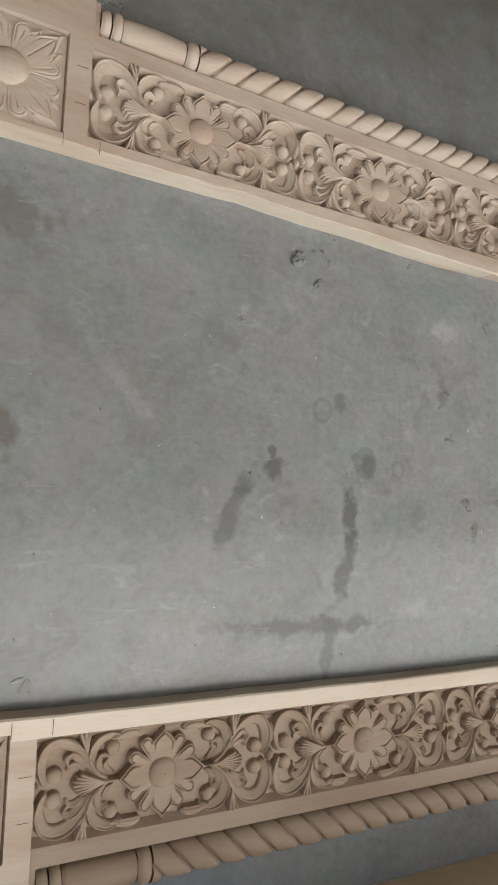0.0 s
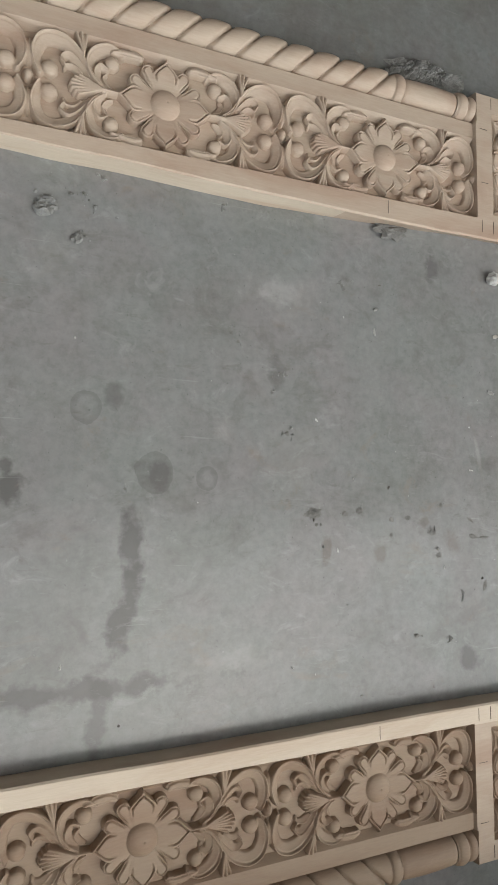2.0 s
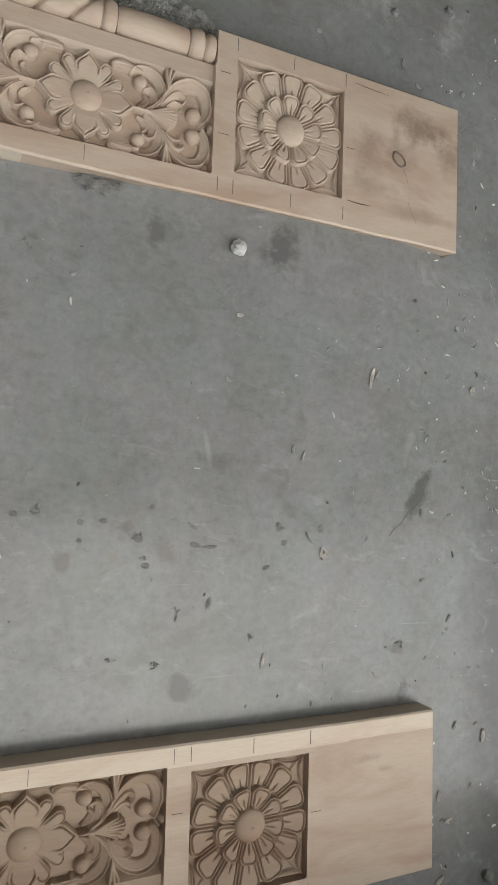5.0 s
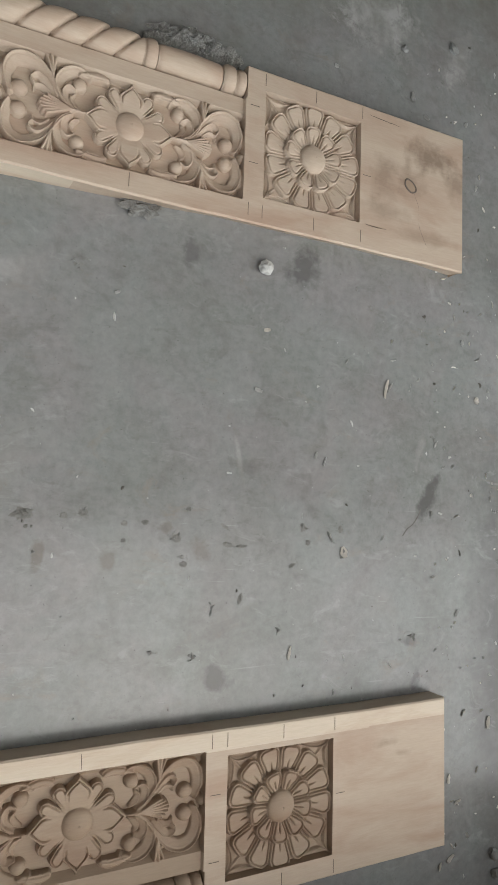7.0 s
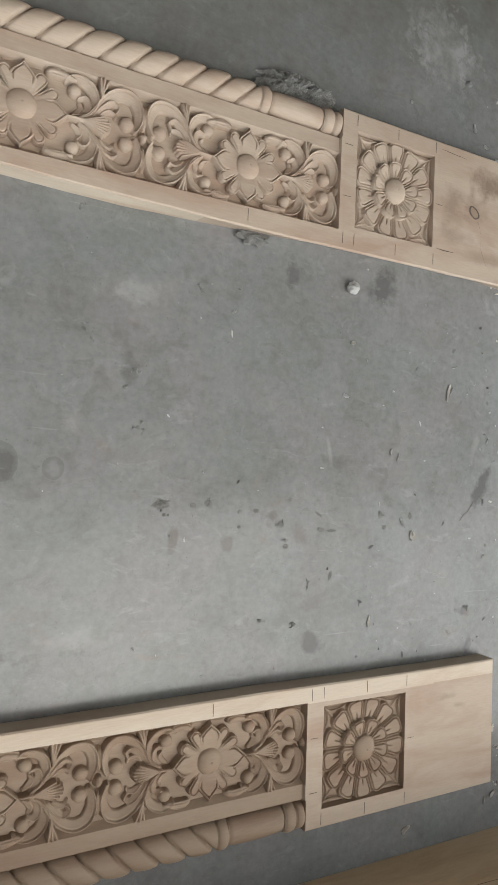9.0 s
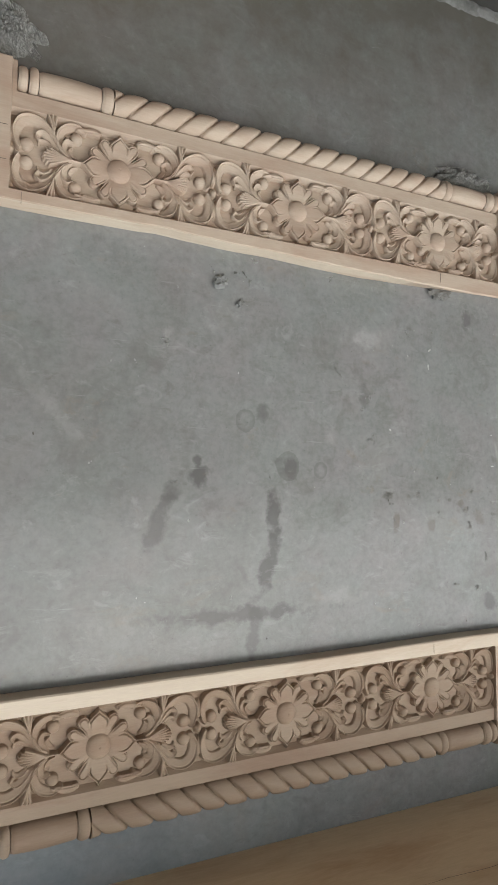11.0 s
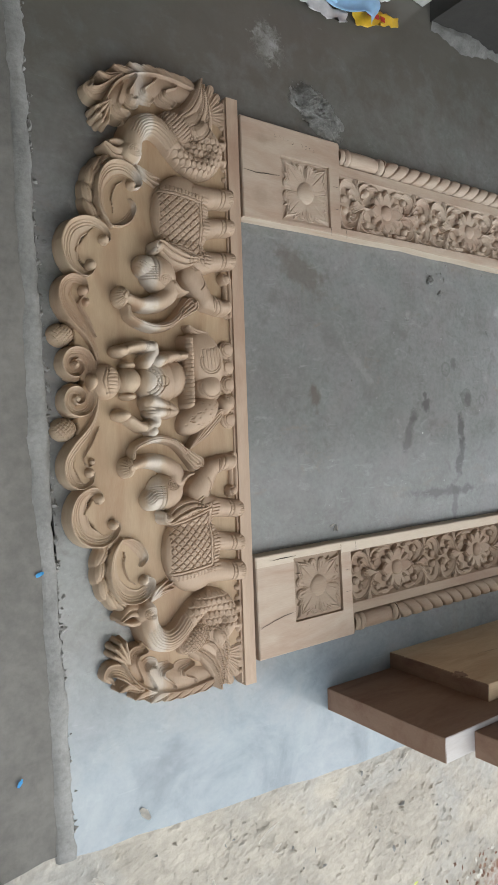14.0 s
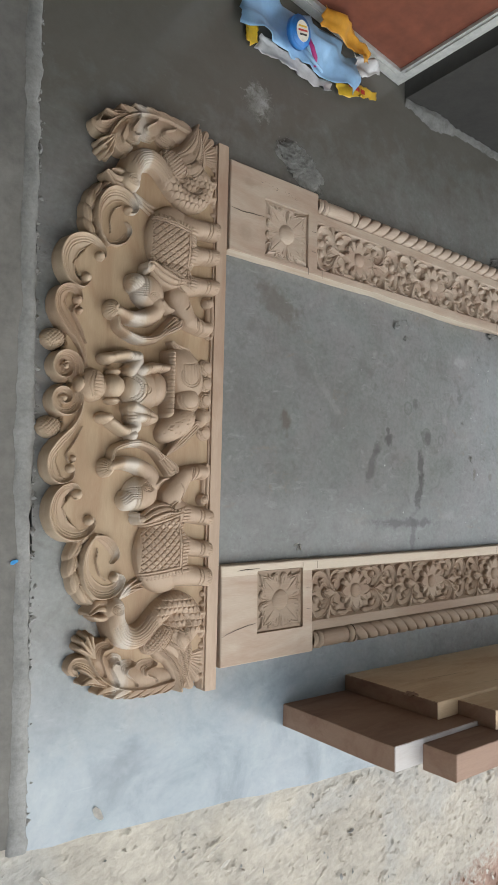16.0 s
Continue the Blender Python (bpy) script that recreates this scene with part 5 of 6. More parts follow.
for k in range(13):
    t = radians(115 + 10.8 * k)
    R.cut([(0.388 + 0.036 * math.cos(t), -0.014 + 0.031 * math.sin(t)), (0.388 + 0.044 * math.cos(t), -0.014 + 0.038 * math.sin(t))], 0.0013, 0.004)
R.cut(oval(0.335, -0.014, 0.016, 0.014), 0.0014, 0.004)
# legs folded under, drapery, belt
R.dome(0.182, -0.080, 0.064, 0.086, 0.058, B0, 28, 0.36, 6)
R.dome(0.172, 0.000, 0.046, 0.044, 0.060, B0, 0, 0.40, 6)
R.dome(0.206, 0.074, 0.080, 0.042, 0.060, B0, 34, 0.38, 6)
R.stroke(spline([(0.244, 0.164), (0.200, 0.128), (0.140, 0.074)]), (0.006, 0.022, 0.020), 0.050, B0, "reed", 6, reeds=5.0)
R.stroke(spline([(0.236, -0.166), (0.214, -0.150), (0.180, -0.146)]), (0.005, 0.014, 0.010), 0.048, B0, "reed", 6, reeds=3.0)
for a, b in ((0.176, -0.072), (0.174, -0.002)):
    for q in (0.036, 0.029):
        R.cut(oval(a, b, q, q * 0.92, 0, 30, -20, 200), 0.0015, 0.005)
for k in range(6):
    R.cut(spline([(0.136 + 0.010 * k, -0.122 + 0.004 * k), (0.146 + 0.012 * k, -0.100), (0.140 + 0.012 * k, -0.050)]), 0.0012, 0.003)
dots = np.random.default_rng(4)
for k in range(34):
    t, r = dots.uniform(0, 6.28), dots.uniform(0, 0.85) ** 0.5
    x, y = 0.068 * r * math.cos(t), 0.032 * r * math.sin(t)
    a, b = 0.206 + x * 0.829 - y * 0.559, 0.074 + x * 0.559 + y * 0.829
    R.cut([(a, b), (a + 0.002, b)], 0.0018, 0.004)
R.stroke([(0.246, -0.128), (0.246, 0.044)], (0.015, 0.015), 0.066, B0, "round", 6)
for k in range(17):
    R.cut([(0.232, -0.126 + 0.0105 * k), (0.260, -0.126 + 0.0105 * k)], 0.0013, 0.0045)
R.dome(0.120, 0.046, 0.020, 0.030, 0.056, B0, 20, 0.4, 6)
# four arms
for pts, ww, hh in (([(0.376, -0.062), (0.352, -0.094), (0.386, -0.106), (0.432, -0.096)], (0.020, 0.018, 0.016, 0.014), 0.056),
                    ([(0.342, -0.066), (0.306, -0.080), (0.262, -0.084)], (0.021, 0.017, 0.014), 0.064),
                    ([(0.372, 0.040), (0.350, 0.092), (0.390, 0.104), (0.430, 0.084)], (0.020, 0.018, 0.016, 0.014), 0.052),
                    ([(0.366, 0.038), (0.312, 0.056), (0.304, 0.066), (0.350, 0.066)], (0.020, 0.018, 0.018, 0.018), 0.064)):
    R.stroke(spline(pts), ww, hh, B0, "round", 6)
for a, b, ra, rb in ((0.448, -0.090, 0.026, 0.017), (0.354, -0.104, 0.018, 0.020), (0.300, -0.080, 0.016, 0.020), (0.448, 0.074, 0.026, 0.017), (0.362, 0.116, 0.018, 0.018), (0.352, 0.066, 0.032, 0.024)):
    R.dome(a, b, ra, rb, 0.058, B0, 0, 0.42, 6)
for v, u, w in ((0.322, -0.074, 0.020), (0.330, -0.072, 0.020), (0.288, -0.082, 0.017), (0.281, -0.082, 0.016), (0.374, -0.104, 0.018), (0.381, -0.105, 0.018), (0.376, 0.101, 0.018), (0.383, 0.102, 0.018), (0.322, 0.066, 0.020), (0.330, 0.066, 0.020)):
    R.cut([(v, u - w), (v, u + w)], 0.0015, 0.005)
for k in range(4):
    R.cut([(0.362, 0.054 + 0.008 * k), (0.382, 0.052 + 0.009 * k)], 0.0012, 0.004)
crest_part("seated_figure", R, "plain carved seated figure", False)


# ---- the timber stack at the open side ----
def timber(label, x0, x1, y0, y1, z0, z1, face, end, lean=0.0, pale_top=False):
    cx, cy = (x0 + x1) / 2, (y0 + y1) / 2
    t = tagged(empty("timber_plank", pose(cx, cy, z0, lean, 0, 0)), label, "timber", "stacked timber planks")
    bm = box(x0 - cx, x1 - cx, y0 - cy, y1 - cy, 0, z1 - z0, 0.0015, cuts=5, wobble=0.0025)
    me = bpy.data.meshes.new("plank")
    bm.to_mesh(me)
    bm.free()
    me.materials.append(face)
    me.materials.append(end)
    me.materials.append(M_PALE_TOP)
    # tone by direction: end material on the near end, palest one on top
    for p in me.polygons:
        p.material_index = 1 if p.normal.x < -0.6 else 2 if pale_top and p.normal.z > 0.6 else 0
    link_mesh("plank", me, None, t)
    return t


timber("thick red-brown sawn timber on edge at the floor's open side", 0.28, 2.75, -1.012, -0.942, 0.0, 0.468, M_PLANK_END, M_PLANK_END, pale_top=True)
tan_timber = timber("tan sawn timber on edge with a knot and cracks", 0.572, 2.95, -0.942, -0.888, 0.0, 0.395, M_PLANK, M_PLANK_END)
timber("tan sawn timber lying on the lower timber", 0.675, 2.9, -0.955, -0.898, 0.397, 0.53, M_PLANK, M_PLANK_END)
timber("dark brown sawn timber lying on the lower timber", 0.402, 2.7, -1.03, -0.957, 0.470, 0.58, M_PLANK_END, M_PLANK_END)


for x0, x1, z0, z1 in ((-1.02, -0.78, 0.205, 0.222), (-0.55, -0.20, 0.285, 0.30), (-0.9, -0.66, 0.345, 0.352), (0.1, 0.6, 0.16, 0.175)):
    bm = bmesh.new()
    pts = [(x0 + (x1 - x0) * k / 9, z0 + (z1 - z0) * k / 9 + 0.004 * noise.noise(Vector((k * 0.7, x0, 0)))) for k in range(10)]
    top = [bm.verts.new((x, 0.0290, z + 0.0008 * math.sin(math.pi * (k + 0.3) / 10))) for k, (x, z) in enumerate(pts)]
    low = [bm.verts.new((x, 0.0290, z - 0.0006 * math.sin(math.pi * (k + 0.3) / 10))) for k, (x, z) in enumerate(pts)]
    for k in range(9):
        bm.faces.new((low[k], low[k + 1], top[k + 1], top[k]))
    bmesh.ops.solidify(bm, geom=bm.faces[:], thickness=0.003)
    part("crack", bm, M_PENCIL, tan_timber)
kn = part("knot", lump(0.017, 3, (1.0, 0.35, 1.5), 3, 0.9, 2.4), M_PLANK_END, tan_timber, "dark gnarled knot at the end")
kn.location = (-1.180, 0.025, 0.290)


# ---- the door beyond ----
door = tagged(empty("door", pose(0.856, 1.472, 0.004, 0, 0, 172.8)), "closed red-brown panel door in a dull aluminium frame", "door")
for nm, (x0, x1, z0, z1) in (("bottom_rail", (0.0, 0.80, 0.0, 0.055)), ("top_rail", (0.0, 0.80, 2.0, 2.06)), ("stile", (0.0, 0.055, 0.056, 1.999)), ("stile", (0.745, 0.80, 0.056, 1.999))):
    part(nm, box(x0, x1, -0.02, 0.02, z0, z1, 0.002), M_ALU, door)
    part("bead", box(x0 + (0.012 if nm == "stile" else 0.06), x1 - (0.012 if nm == "stile" else 0.06), 0.0205, 0.026, z0 + 0.015, z1 - 0.015), M_ALU, door)
part("panel", box(0.056, 0.744, -0.006, 0.006, 0.056, 1.999), M_LAMINATE, door, "red-brown laminate panel")


# ---- torn sack with odds and ends ----
def film(name, x0, x1, y0, y1, z, material, parent, seed, rise=0.03, taper=0.0, turn=0.0, n=16):
    bm = bmesh.new()
    g = []
    for i in range(n + 1):
        row = []
        for j in range(n + 1):
            f, k = i / n, j / n
            x = x0 + (x1 - x0) * f
            y = y0 + (y1 - y0) * (k * (1 - taper * f) + taper * f * 0.5)
            q = Vector((x * 9 + seed, y * 9, seed))
            jag = 0.018 * noise.noise(Vector((x * 40, y * 40, seed))) * (i in (0, n) or j in (0, n))
            row.append(bm.verts.new((x + jag, y + jag, max(0.003, z + rise * noise.noise(q) + 0.5 * rise * abs(noise.noise(q * 2.3))))))
        g.append(row)
    for i in range(n):
        for j in range(n):
            bm.faces.new((g[i][j], g[i + 1][j], g[i + 1][j + 1], g[i][j + 1]))
    bmesh.ops.rotate(bm, verts=bm.verts[:], cent=((x0 + x1) / 2, (y0 + y1) / 2, 0), matrix=Matrix.Rotation(radians(turn), 3, "Z"))
    made = bmesh.ops.solidify(bm, geom=bm.faces[:], thickness=0.0015)
    return part(name, bm, material, parent, "", True)


sack = tagged(empty("torn_sack", pose(0.36, 1.33, 0)), "torn pale blue and yellow plastic sack lying open on the floor", "sack")
film("blue_lining", -0.34, 0.21, -0.04, 0.13, 0.035, M_BLUE, sack, 2.0, 0.05, 0.1, -4)
film("orange_flap", -0.02, 0.24, 0.075, 0.15, 0.075, M_ORANGE, sack, 5.0, 0.04, 0.35, -12)
film("yellow_edge", -0.31, -0.262, -0.06, 0.12, 0.02, M_YELLOW, sack, 6.0, 0.02, 0.2, 8)
film("milky_film", -0.25, 0.08, -0.08, -0.02, 0.02, M_WHITE, sack, 8.0, 0.035, 0.3, -6)
film("milky_film", 0.20, 0.31, 0.03, 0.11, 0.05, M_WHITE, sack, 9.0, 0.05, 0.6, 10)
corner = film("yellow_corner", 0.12, 0.34, -0.050, 0.005, 0.02, M_YELLOW, sack, 11.0, 0.02, 0.5, 12)
for k, (a, b) in enumerate(((0.17, 0.19), (0.20, 0.225), (0.235, 0.255))):
    part("print_bar", box(a, b, -0.032, -0.016, 0.034, 0.036), M_RED, corner)
roll = tagged(empty("tape_roll", pose(0.235, 1.352, 0.075, 12, 8, 20)), "blue plastic tape roll with a paper label", "tape roll")
bm = bmesh.new()
bmesh.ops.create_cone(bm, cap_ends=True, segments=36, radius1=0.055, radius2=0.055, depth=0.032)
bmesh.ops.bevel(bm, geom=[e for e in bm.edges if e.calc_face_angle(0) > 1], offset=0.007, segments=3, affect="EDGES")
part("case", bm, M_DEEP, roll, "", True)
bm = bmesh.new()
bmesh.ops.create_cone(bm, cap_ends=True, segments=30, radius1=0.034, radius2=0.034, depth=0.002)
label_disc = part("label", bm, M_PAPER, roll, "pale round paper label")
label_disc.location.z = 0.0175
for k, (c, w) in enumerate(((M_YELLOW, 0.022), (M_RED, 0.026), (M_DARK, 0.02))):
    part("print_bar", box(-w, w, 0.012 - 0.013 * k, 0.018 - 0.013 * k, 0.0188, 0.0194), c, roll)
tape = tagged(part("tape_strip", tube([(0.285, 1.36, 0.07), (0.30, 1.33, 0.075), (0.32, 1.30, 0.07), (0.335, 1.28, 0.055)], (0.006, 0.008, 0.008, 0.006), 8), M_PINK, smooth=True), "narrow magenta tape strip on the sack", "tape")
pen = tagged(part("pen", tube([(0.27, 1.315, 0.065), (0.32, 1.29, 0.062), (0.37, 1.275, 0.055)], (0.007, 0.008, 0.006), 10), M_BLUE, smooth=True), "clear blue plastic tube on the sack", "tube")


# ---- plastic chair ----
chair = tagged(empty("plastic_chair", pose(-1.05, 0.135, 0.007)), "cream plastic armchair with a bowed backrest", "chair")


def back_point(a, z):
    """a runs across the back, z up it: bowed, and leaning away from the seat."""
    return Vector((0.045 - 0.13 * (a / 0.31) ** 2 * 0.35 + 0.62 * (z - 0.74), a, z))


bm = bmesh.new()
g = []
NA, NZ = 40, 30
for i in range(NA + 1):
    row = []
    for j in range(NZ + 1):
        a = -0.213 + 0.53 * i / NA
        f = j / NZ
        top_z = 0.742 - 0.10 * max(0.0, (a - 0.25) / 0.1) ** 2 * 0.6
        z = 0.40 + (top_z - 0.40) * f
        p = back_point(a, z)
        row.append(bm.verts.new(p))
    g.append(row)
for i in range(NA):
    for j in range(NZ):
        f, k = (i % 6) in (2, 3, 4), j in (23, 24, 25)
        fc = bm.faces.new((g[i][j], g[i][j + 1], g[i + 1][j + 1], g[i + 1][j]))
        if f and k and 4 < i < NA - 5:
            fc.tag = True
bmesh.ops.recalc_face_normals(bm, faces=bm.faces[:])
made = bmesh.ops.inset_region(bm, faces=[f for f in bm.faces if f.tag], thickness=0.003, depth=-0.004)
bmesh.ops.solidify(bm, geom=bm.faces[:], thickness=0.007)
part("backrest", bm, M_CHAIR, chair, "bowed backrest with a row of sunk squares")
part("top_rim", tube([back_point(-0.210 + 0.525 * k / 16, 0.742 - 0.06 * max(0.0, (-0.210 + 0.525 * k / 16 - 0.25) / 0.1) ** 2) + Vector((0.004, 0, 0)) for k in range(17)], 0.009, 10), M_CHAIR, chair, "", True)
part("groove_rib", tube([back_point(-0.16 + 0.40 * k / 10, 0.712) + Vector((-0.004, 0, 0)) for k in range(11)], 0.0025, 8), M_CHAIR, chair, "", True)
part("seat", box(-0.60, -0.16, -0.24, 0.24, 0.385, 0.41, 0.012), M_CHAIR, chair)
for sy in (-1, 1):
    yy = -0.262 if sy < 0 else 0.34
    part("armrest", box(-0.50, 0.010 if sy < 0 else -0.10, -0.042, 0.042, -0.03, 0.03, 0.022, pose(0, yy - 0.006 * (sy < 0), 0.82 if sy < 0 else 0.70, 8 * sy, 0, 0)), M_CHAIR, chair, "", True)
    for xx in (-0.56, -0.18):
        part("leg", tube([(xx, sy * 0.225, 0.41), (xx - 0.01, sy * 0.245, 0.2), (xx - 0.02, sy * 0.26, 0.0)], (0.03, 0.024, 0.02), 10), M_CHAIR, chair, "", True)
    part("arm_post", box(-0.50, -0.44, yy - 0.02, yy + 0.02, 0.40, 0.80 if sy < 0 else 0.68, 0.008), M_CHAIR, chair)


# ---- steel post at the corner of the floor ----
pipe = tagged(part("steel_post", tube([(-0.79, -1.172, -0.08), (-0.79, -1.172, 3.1)], 0.045, 24), M_DARK, smooth=True), "dark painted round steel post at the floor's corner", "post")


# ---- heaps, stones, chips ----
def heap(label, cx, cy, rx, ry, turn, count, seed, size):
    rng = random.Random(seed)
    t = tagged(empty("mortar_heap", pose(cx, cy, 0, 0, 0, turn)), label, "mortar", kind="")
    bm = bmesh.new()
    n = 84
    g = {}
    for i in range(n + 1):
        for j in range(n + 1):
            x, y = (i / n * 2 - 1), (j / n * 2 - 1)
            q = math.hypot(x, y) + 0.35 * noise.noise(Vector((x * 3 + seed, y * 3, 0)))
            z = 0.036 * max(0.0, 1 - q * q) - 0.002 + max(0.0, 1 - q) ** 0.5 * (0.016 * noise.noise(Vector((x * 5, y * 5, seed))) + 0.010 * noise.noise(Vector((x * 14, y * 14, seed))) + 0.011 * (rng.random() - 0.5))
            g[i, j] = bm.verts.new((x * rx * 1.1, y * ry * 1.1, z))
    for i in range(n):
        for j in range(n):
            bm.faces.new((g[i, j], g[i + 1, j], g[i + 1, j + 1], g[i, j + 1]))
    part("mound", bm, M_HEAP, t)
    for k in range(count):
        a, r = rng.random() * 6.28, rng.random() ** 0.6
        x, y = rx * r * math.cos(a), ry * r * math.sin(a)
        ob = part("crumb", lump(size * (0.5 + rng.random()), seed + k, (1, 0.9, 0.7), 1, 0.5), M_HEAP, t)
        ob.location = (x, y, 0.031 * (1 - r * r) + 0.001)
    return t


heap("grey crumbly heap of dry mortar beside the post", 0.318, 0.925, 0.112, 0.058, -30, 200, 3, 0.0034)
heap("grey crumbly heap of dry mortar beside the post", 1.62, 0.848, 0.10, 0.038, -3, 200, 9, 0.0030)


def scrap(name, label, category, bm, material, x, y, z=0.0, turn=0.0, group=""):
    ob = part(name, bm, material, None, "", False)
    ob.location, ob.rotation_euler = (x, y, z), (0, 0, radians(turn))
    return tagged(ob, label, category, group)


scrap("stone", "small chalky white stone on the cement floor", "stone", lump(0.0150, 4, (1, 1, 0.75), 3, 0.32, 2.2), M_STONE, 1.788, 0.44, 0.012)
scrap("mortar_lump", "dark grey lump of mortar half under the post", "mortar", lump(0.028, 12, (1.2, 0.7, 0.3), 3, 0.9, 3.5), M_DARKMORTAR, 1.524, 0.508, 0.008)
for x, y, r, k in ((2.428, -0.813, 0.014, 21), (2.435, -0.856, 0.013, 22), (2.136, 1.036, 0.009, 23), (2.251, 1.281, 0.017, 24), (2.390, 1.276, 0.013, 25), (2.284, 1.085, 0.012, 26), (0.843, 0.429, 0.013, 27), (0.900, 0.390, 0.009, 28)):
    scrap("mortar_lump", "small pale crumb of mortar on the cement floor", "mortar", lump(r, k, (1.1, 0.9, 0.6), 2, 0.6, 2.4), M_RUBBLE, x, y, r * 0.35, k * 40)
scrap("mortar_lump", "small grey lump of mortar on the floor", "mortar", lump(0.015, 15, (1.1, 0.8, 0.4), 3, 0.9, 3.5), M_RUBBLE, 0.85, 0.44, 0.004)


def chip(ln, wd, seed, curl=0.2):
    ln, wd = ln * 0.8, wd * 0.7
    rng = random.Random(seed)
    bm = bmesh.new()
    g = []
    for i in range(6):
        f = i / 5
        hw = wd * (0.35 + 0.65 * math.sin(math.pi * min(1, f * 0.8 + 0.15))) * (0.8 + 0.4 * rng.random())
        z = 0.0010 + curl * ln * (f - 0.5) ** 2
        g.append([bm.verts.new((ln * (f - 0.5), s * hw, z + (0.0015 if s > 0 else 0))) for s in (-1, 1)])
    for a, b in zip(g, g[1:]):
        bm.faces.new((a[0], b[0], b[1], a[1]))
    bmesh.ops.solidify(bm, geom=bm.faces[:], thickness=0.0007)
    return bm


for x, y, ln, wd, turn, mat in ((2.10, 0.226, 0.055, 0.0065, 78, M_CHIP), (2.112, 0.232, 0.030, 0.004, 60, M_STONE), (1.80, 0.315, 0.018, 0.006, 10, M_CHIP), (1.785, 0.19, 0.022, 0.006, -15, M_STONE), (1.875, -0.33, 0.035, 0.005, 80, M_CHIP),
                                (1.49, 0.34, 0.014, 0.004, 30, M_STONE), (1.965, -0.10, 0.03, 0.005, 120, M_STONE), (0.335, -0.43, 0.03, 0.004, 60, M_CHIP), (0.325, -0.42, 0.028, 0.004, 20, M_CHIP), (0.345, -0.43, 0.026, 0.004, 95, M_CHIP),
                                (-0.375, -1.12, 0.055, 0.013, -55, M_CHIP), (0.05, -1.34, 0.11, 0.008, 25, M_CHIP), (0.08, -1.40, 0.05, 0.011, 25, M_CHIP), (-0.15, -1.42, 0.045, 0.008, 100, M_CHIP), (-0.50, -1.27, 0.05, 0.010, -45, M_CHIP),
                                (2.311, -0.268, 0.022, 0.005, 60, M_STONE), (1.999, -0.131, 0.030, 0.012, 110, M_CHIP), (2.24, -0.186, 0.016, 0.004, 35, M_STONE), (2.011, -0.832, 0.034, 0.011, 30, M_CHIP), (2.376, -0.885, 0.05, 0.004, -40, M_CHIP), (2.293, -0.63, 0.026, 0.007, 85, M_CHIP), (2.318, -0.683, 0.026, 0.005, 20, M_CHIP), (2.333, -0.491, 0.022, 0.005, 60, M_STONE), (2.271, -0.811, 0.024, 0.006, 75, M_CHIP), (2.367, 0.227, 0.022, 0.011, 80, M_CHIP), (2.242, 0.112, 0.018, 0.004, 60, M_STONE), (1.924, 0.068, 0.020, 0.005, 75, M_STONE), (1.946, 0.056, 0.026, 0.004, 70, M_STONE), (2.162, 0.926, 0.028, 0.010, 100, M_STONE), (2.203, 0.887, 0.022, 0.006, -20, M_STONE), (2.326, 0.905, 0.018, 0.008, 60, M_STONE), (1.949, 0.932, 0.014, 0.007, 0, M_STONE), (0.66, -1.30, 0.06, 0.008, 40, M_CHIP), (2.41, -0.52, 0.035, 0.010, 85, M_CHIP), (2.30, -0.80, 0.03, 0.009, 40, M_CHIP), (2.32, 0.36, 0.018, 0.008, 85, M_STONE)):
    z = 0.0 if y > -1.15 else -0.034
    scrap("wood_chip", "pale curled wood chip on the ground" if mat is M_CHIP else "small flat splinter on the cement floor", "chip", chip(ln, wd, int(1000 * (x + 3))), mat, x, y, z, turn, "chips on the floor")
for x, y, mat, turn in ((-0.637, -0.442, M_FLECK_B, 20), (-0.70, -0.93, M_FLECK_B, 60), (-0.752, -0.20, M_FLECK_Y, 70), (0.72, -1.78, M_FLECK_Y, 10)):
    scrap("paint_flake", "bright blue flake of dried paint" if mat is M_FLECK_B else "lime yellow flake of dried paint", "paint flake", chip(0.026, 0.007, int(99 + 50 * x), 0.1), mat, x, y, 0.011 if x < 0 else -0.05, turn)

# loose grit on the floor, thicker towards the foot of the posts
rng = random.Random(21)


def grit(name, label, count, place, size, material, seed, lift=1.0):
    """Many small crumbs in one mesh."""
    r = random.Random(seed)
    verts, faces = [], []
    for k in range(count):
        x, y, z = place(r)
        s = size * (0.35 + 0.9 * r.random() ** 2.5)
        base = len(verts)
        a0 = r.random() * 6.28
        st = 0.5 + 0.9 * r.random()
        for i in range(8):
            a = a0 + 6.283 * i / 8
            rr = s * (0.45 + 0.8 * r.random())
            verts.append((x + rr * math.cos(a) * st, y + rr * math.sin(a) / st, z - 0.001))
        verts.append((x + 0.2 * s, y, z + lift * s * (0.4 + 0.4 * r.random())))
        faces += [(base + i, base + (i + 1) % 8, base + 8) for i in range(8)]
    me = bpy.data.meshes.new(name)
    me.from_pydata(verts, [], faces)
    return tagged(link_mesh(name, me, material), label, "grit", kind="stuff")


def on_floor(r):
    while True:
        x, y = r.uniform(0.1, 3.0), r.uniform(-0.46, 0.5)
        if r.random() < 0.12 + 0.5 * max(0, x - 0.9):
            return x, y, 0.0


def past_foot(r):
    x = r.uniform(2.2, 3.2)
    return x, r.uniform(-0.85, 1.2), 0.0


def on_yard(r):
    return r.uniform(-1.0, 2.5), r.uniform(-2.2, -1.26), -0.045


def on_line(r):
    """A trodden line of pits across the floor between the posts."""
    return r.uniform(1.33, 2.25), -0.10 + r.gauss(0, 0.035) - 0.02 * r.random(), -0.0015


def low_floor(r):
    return r.uniform(1.2, 2.5), r.uniform(-0.42, -0.15), -0.001


def on_lip(r):
    y = r.uniform(-1.12, 1.6)
    return -0.606 - 0.03 * y + r.gauss(0, 0.006), y, 0.002


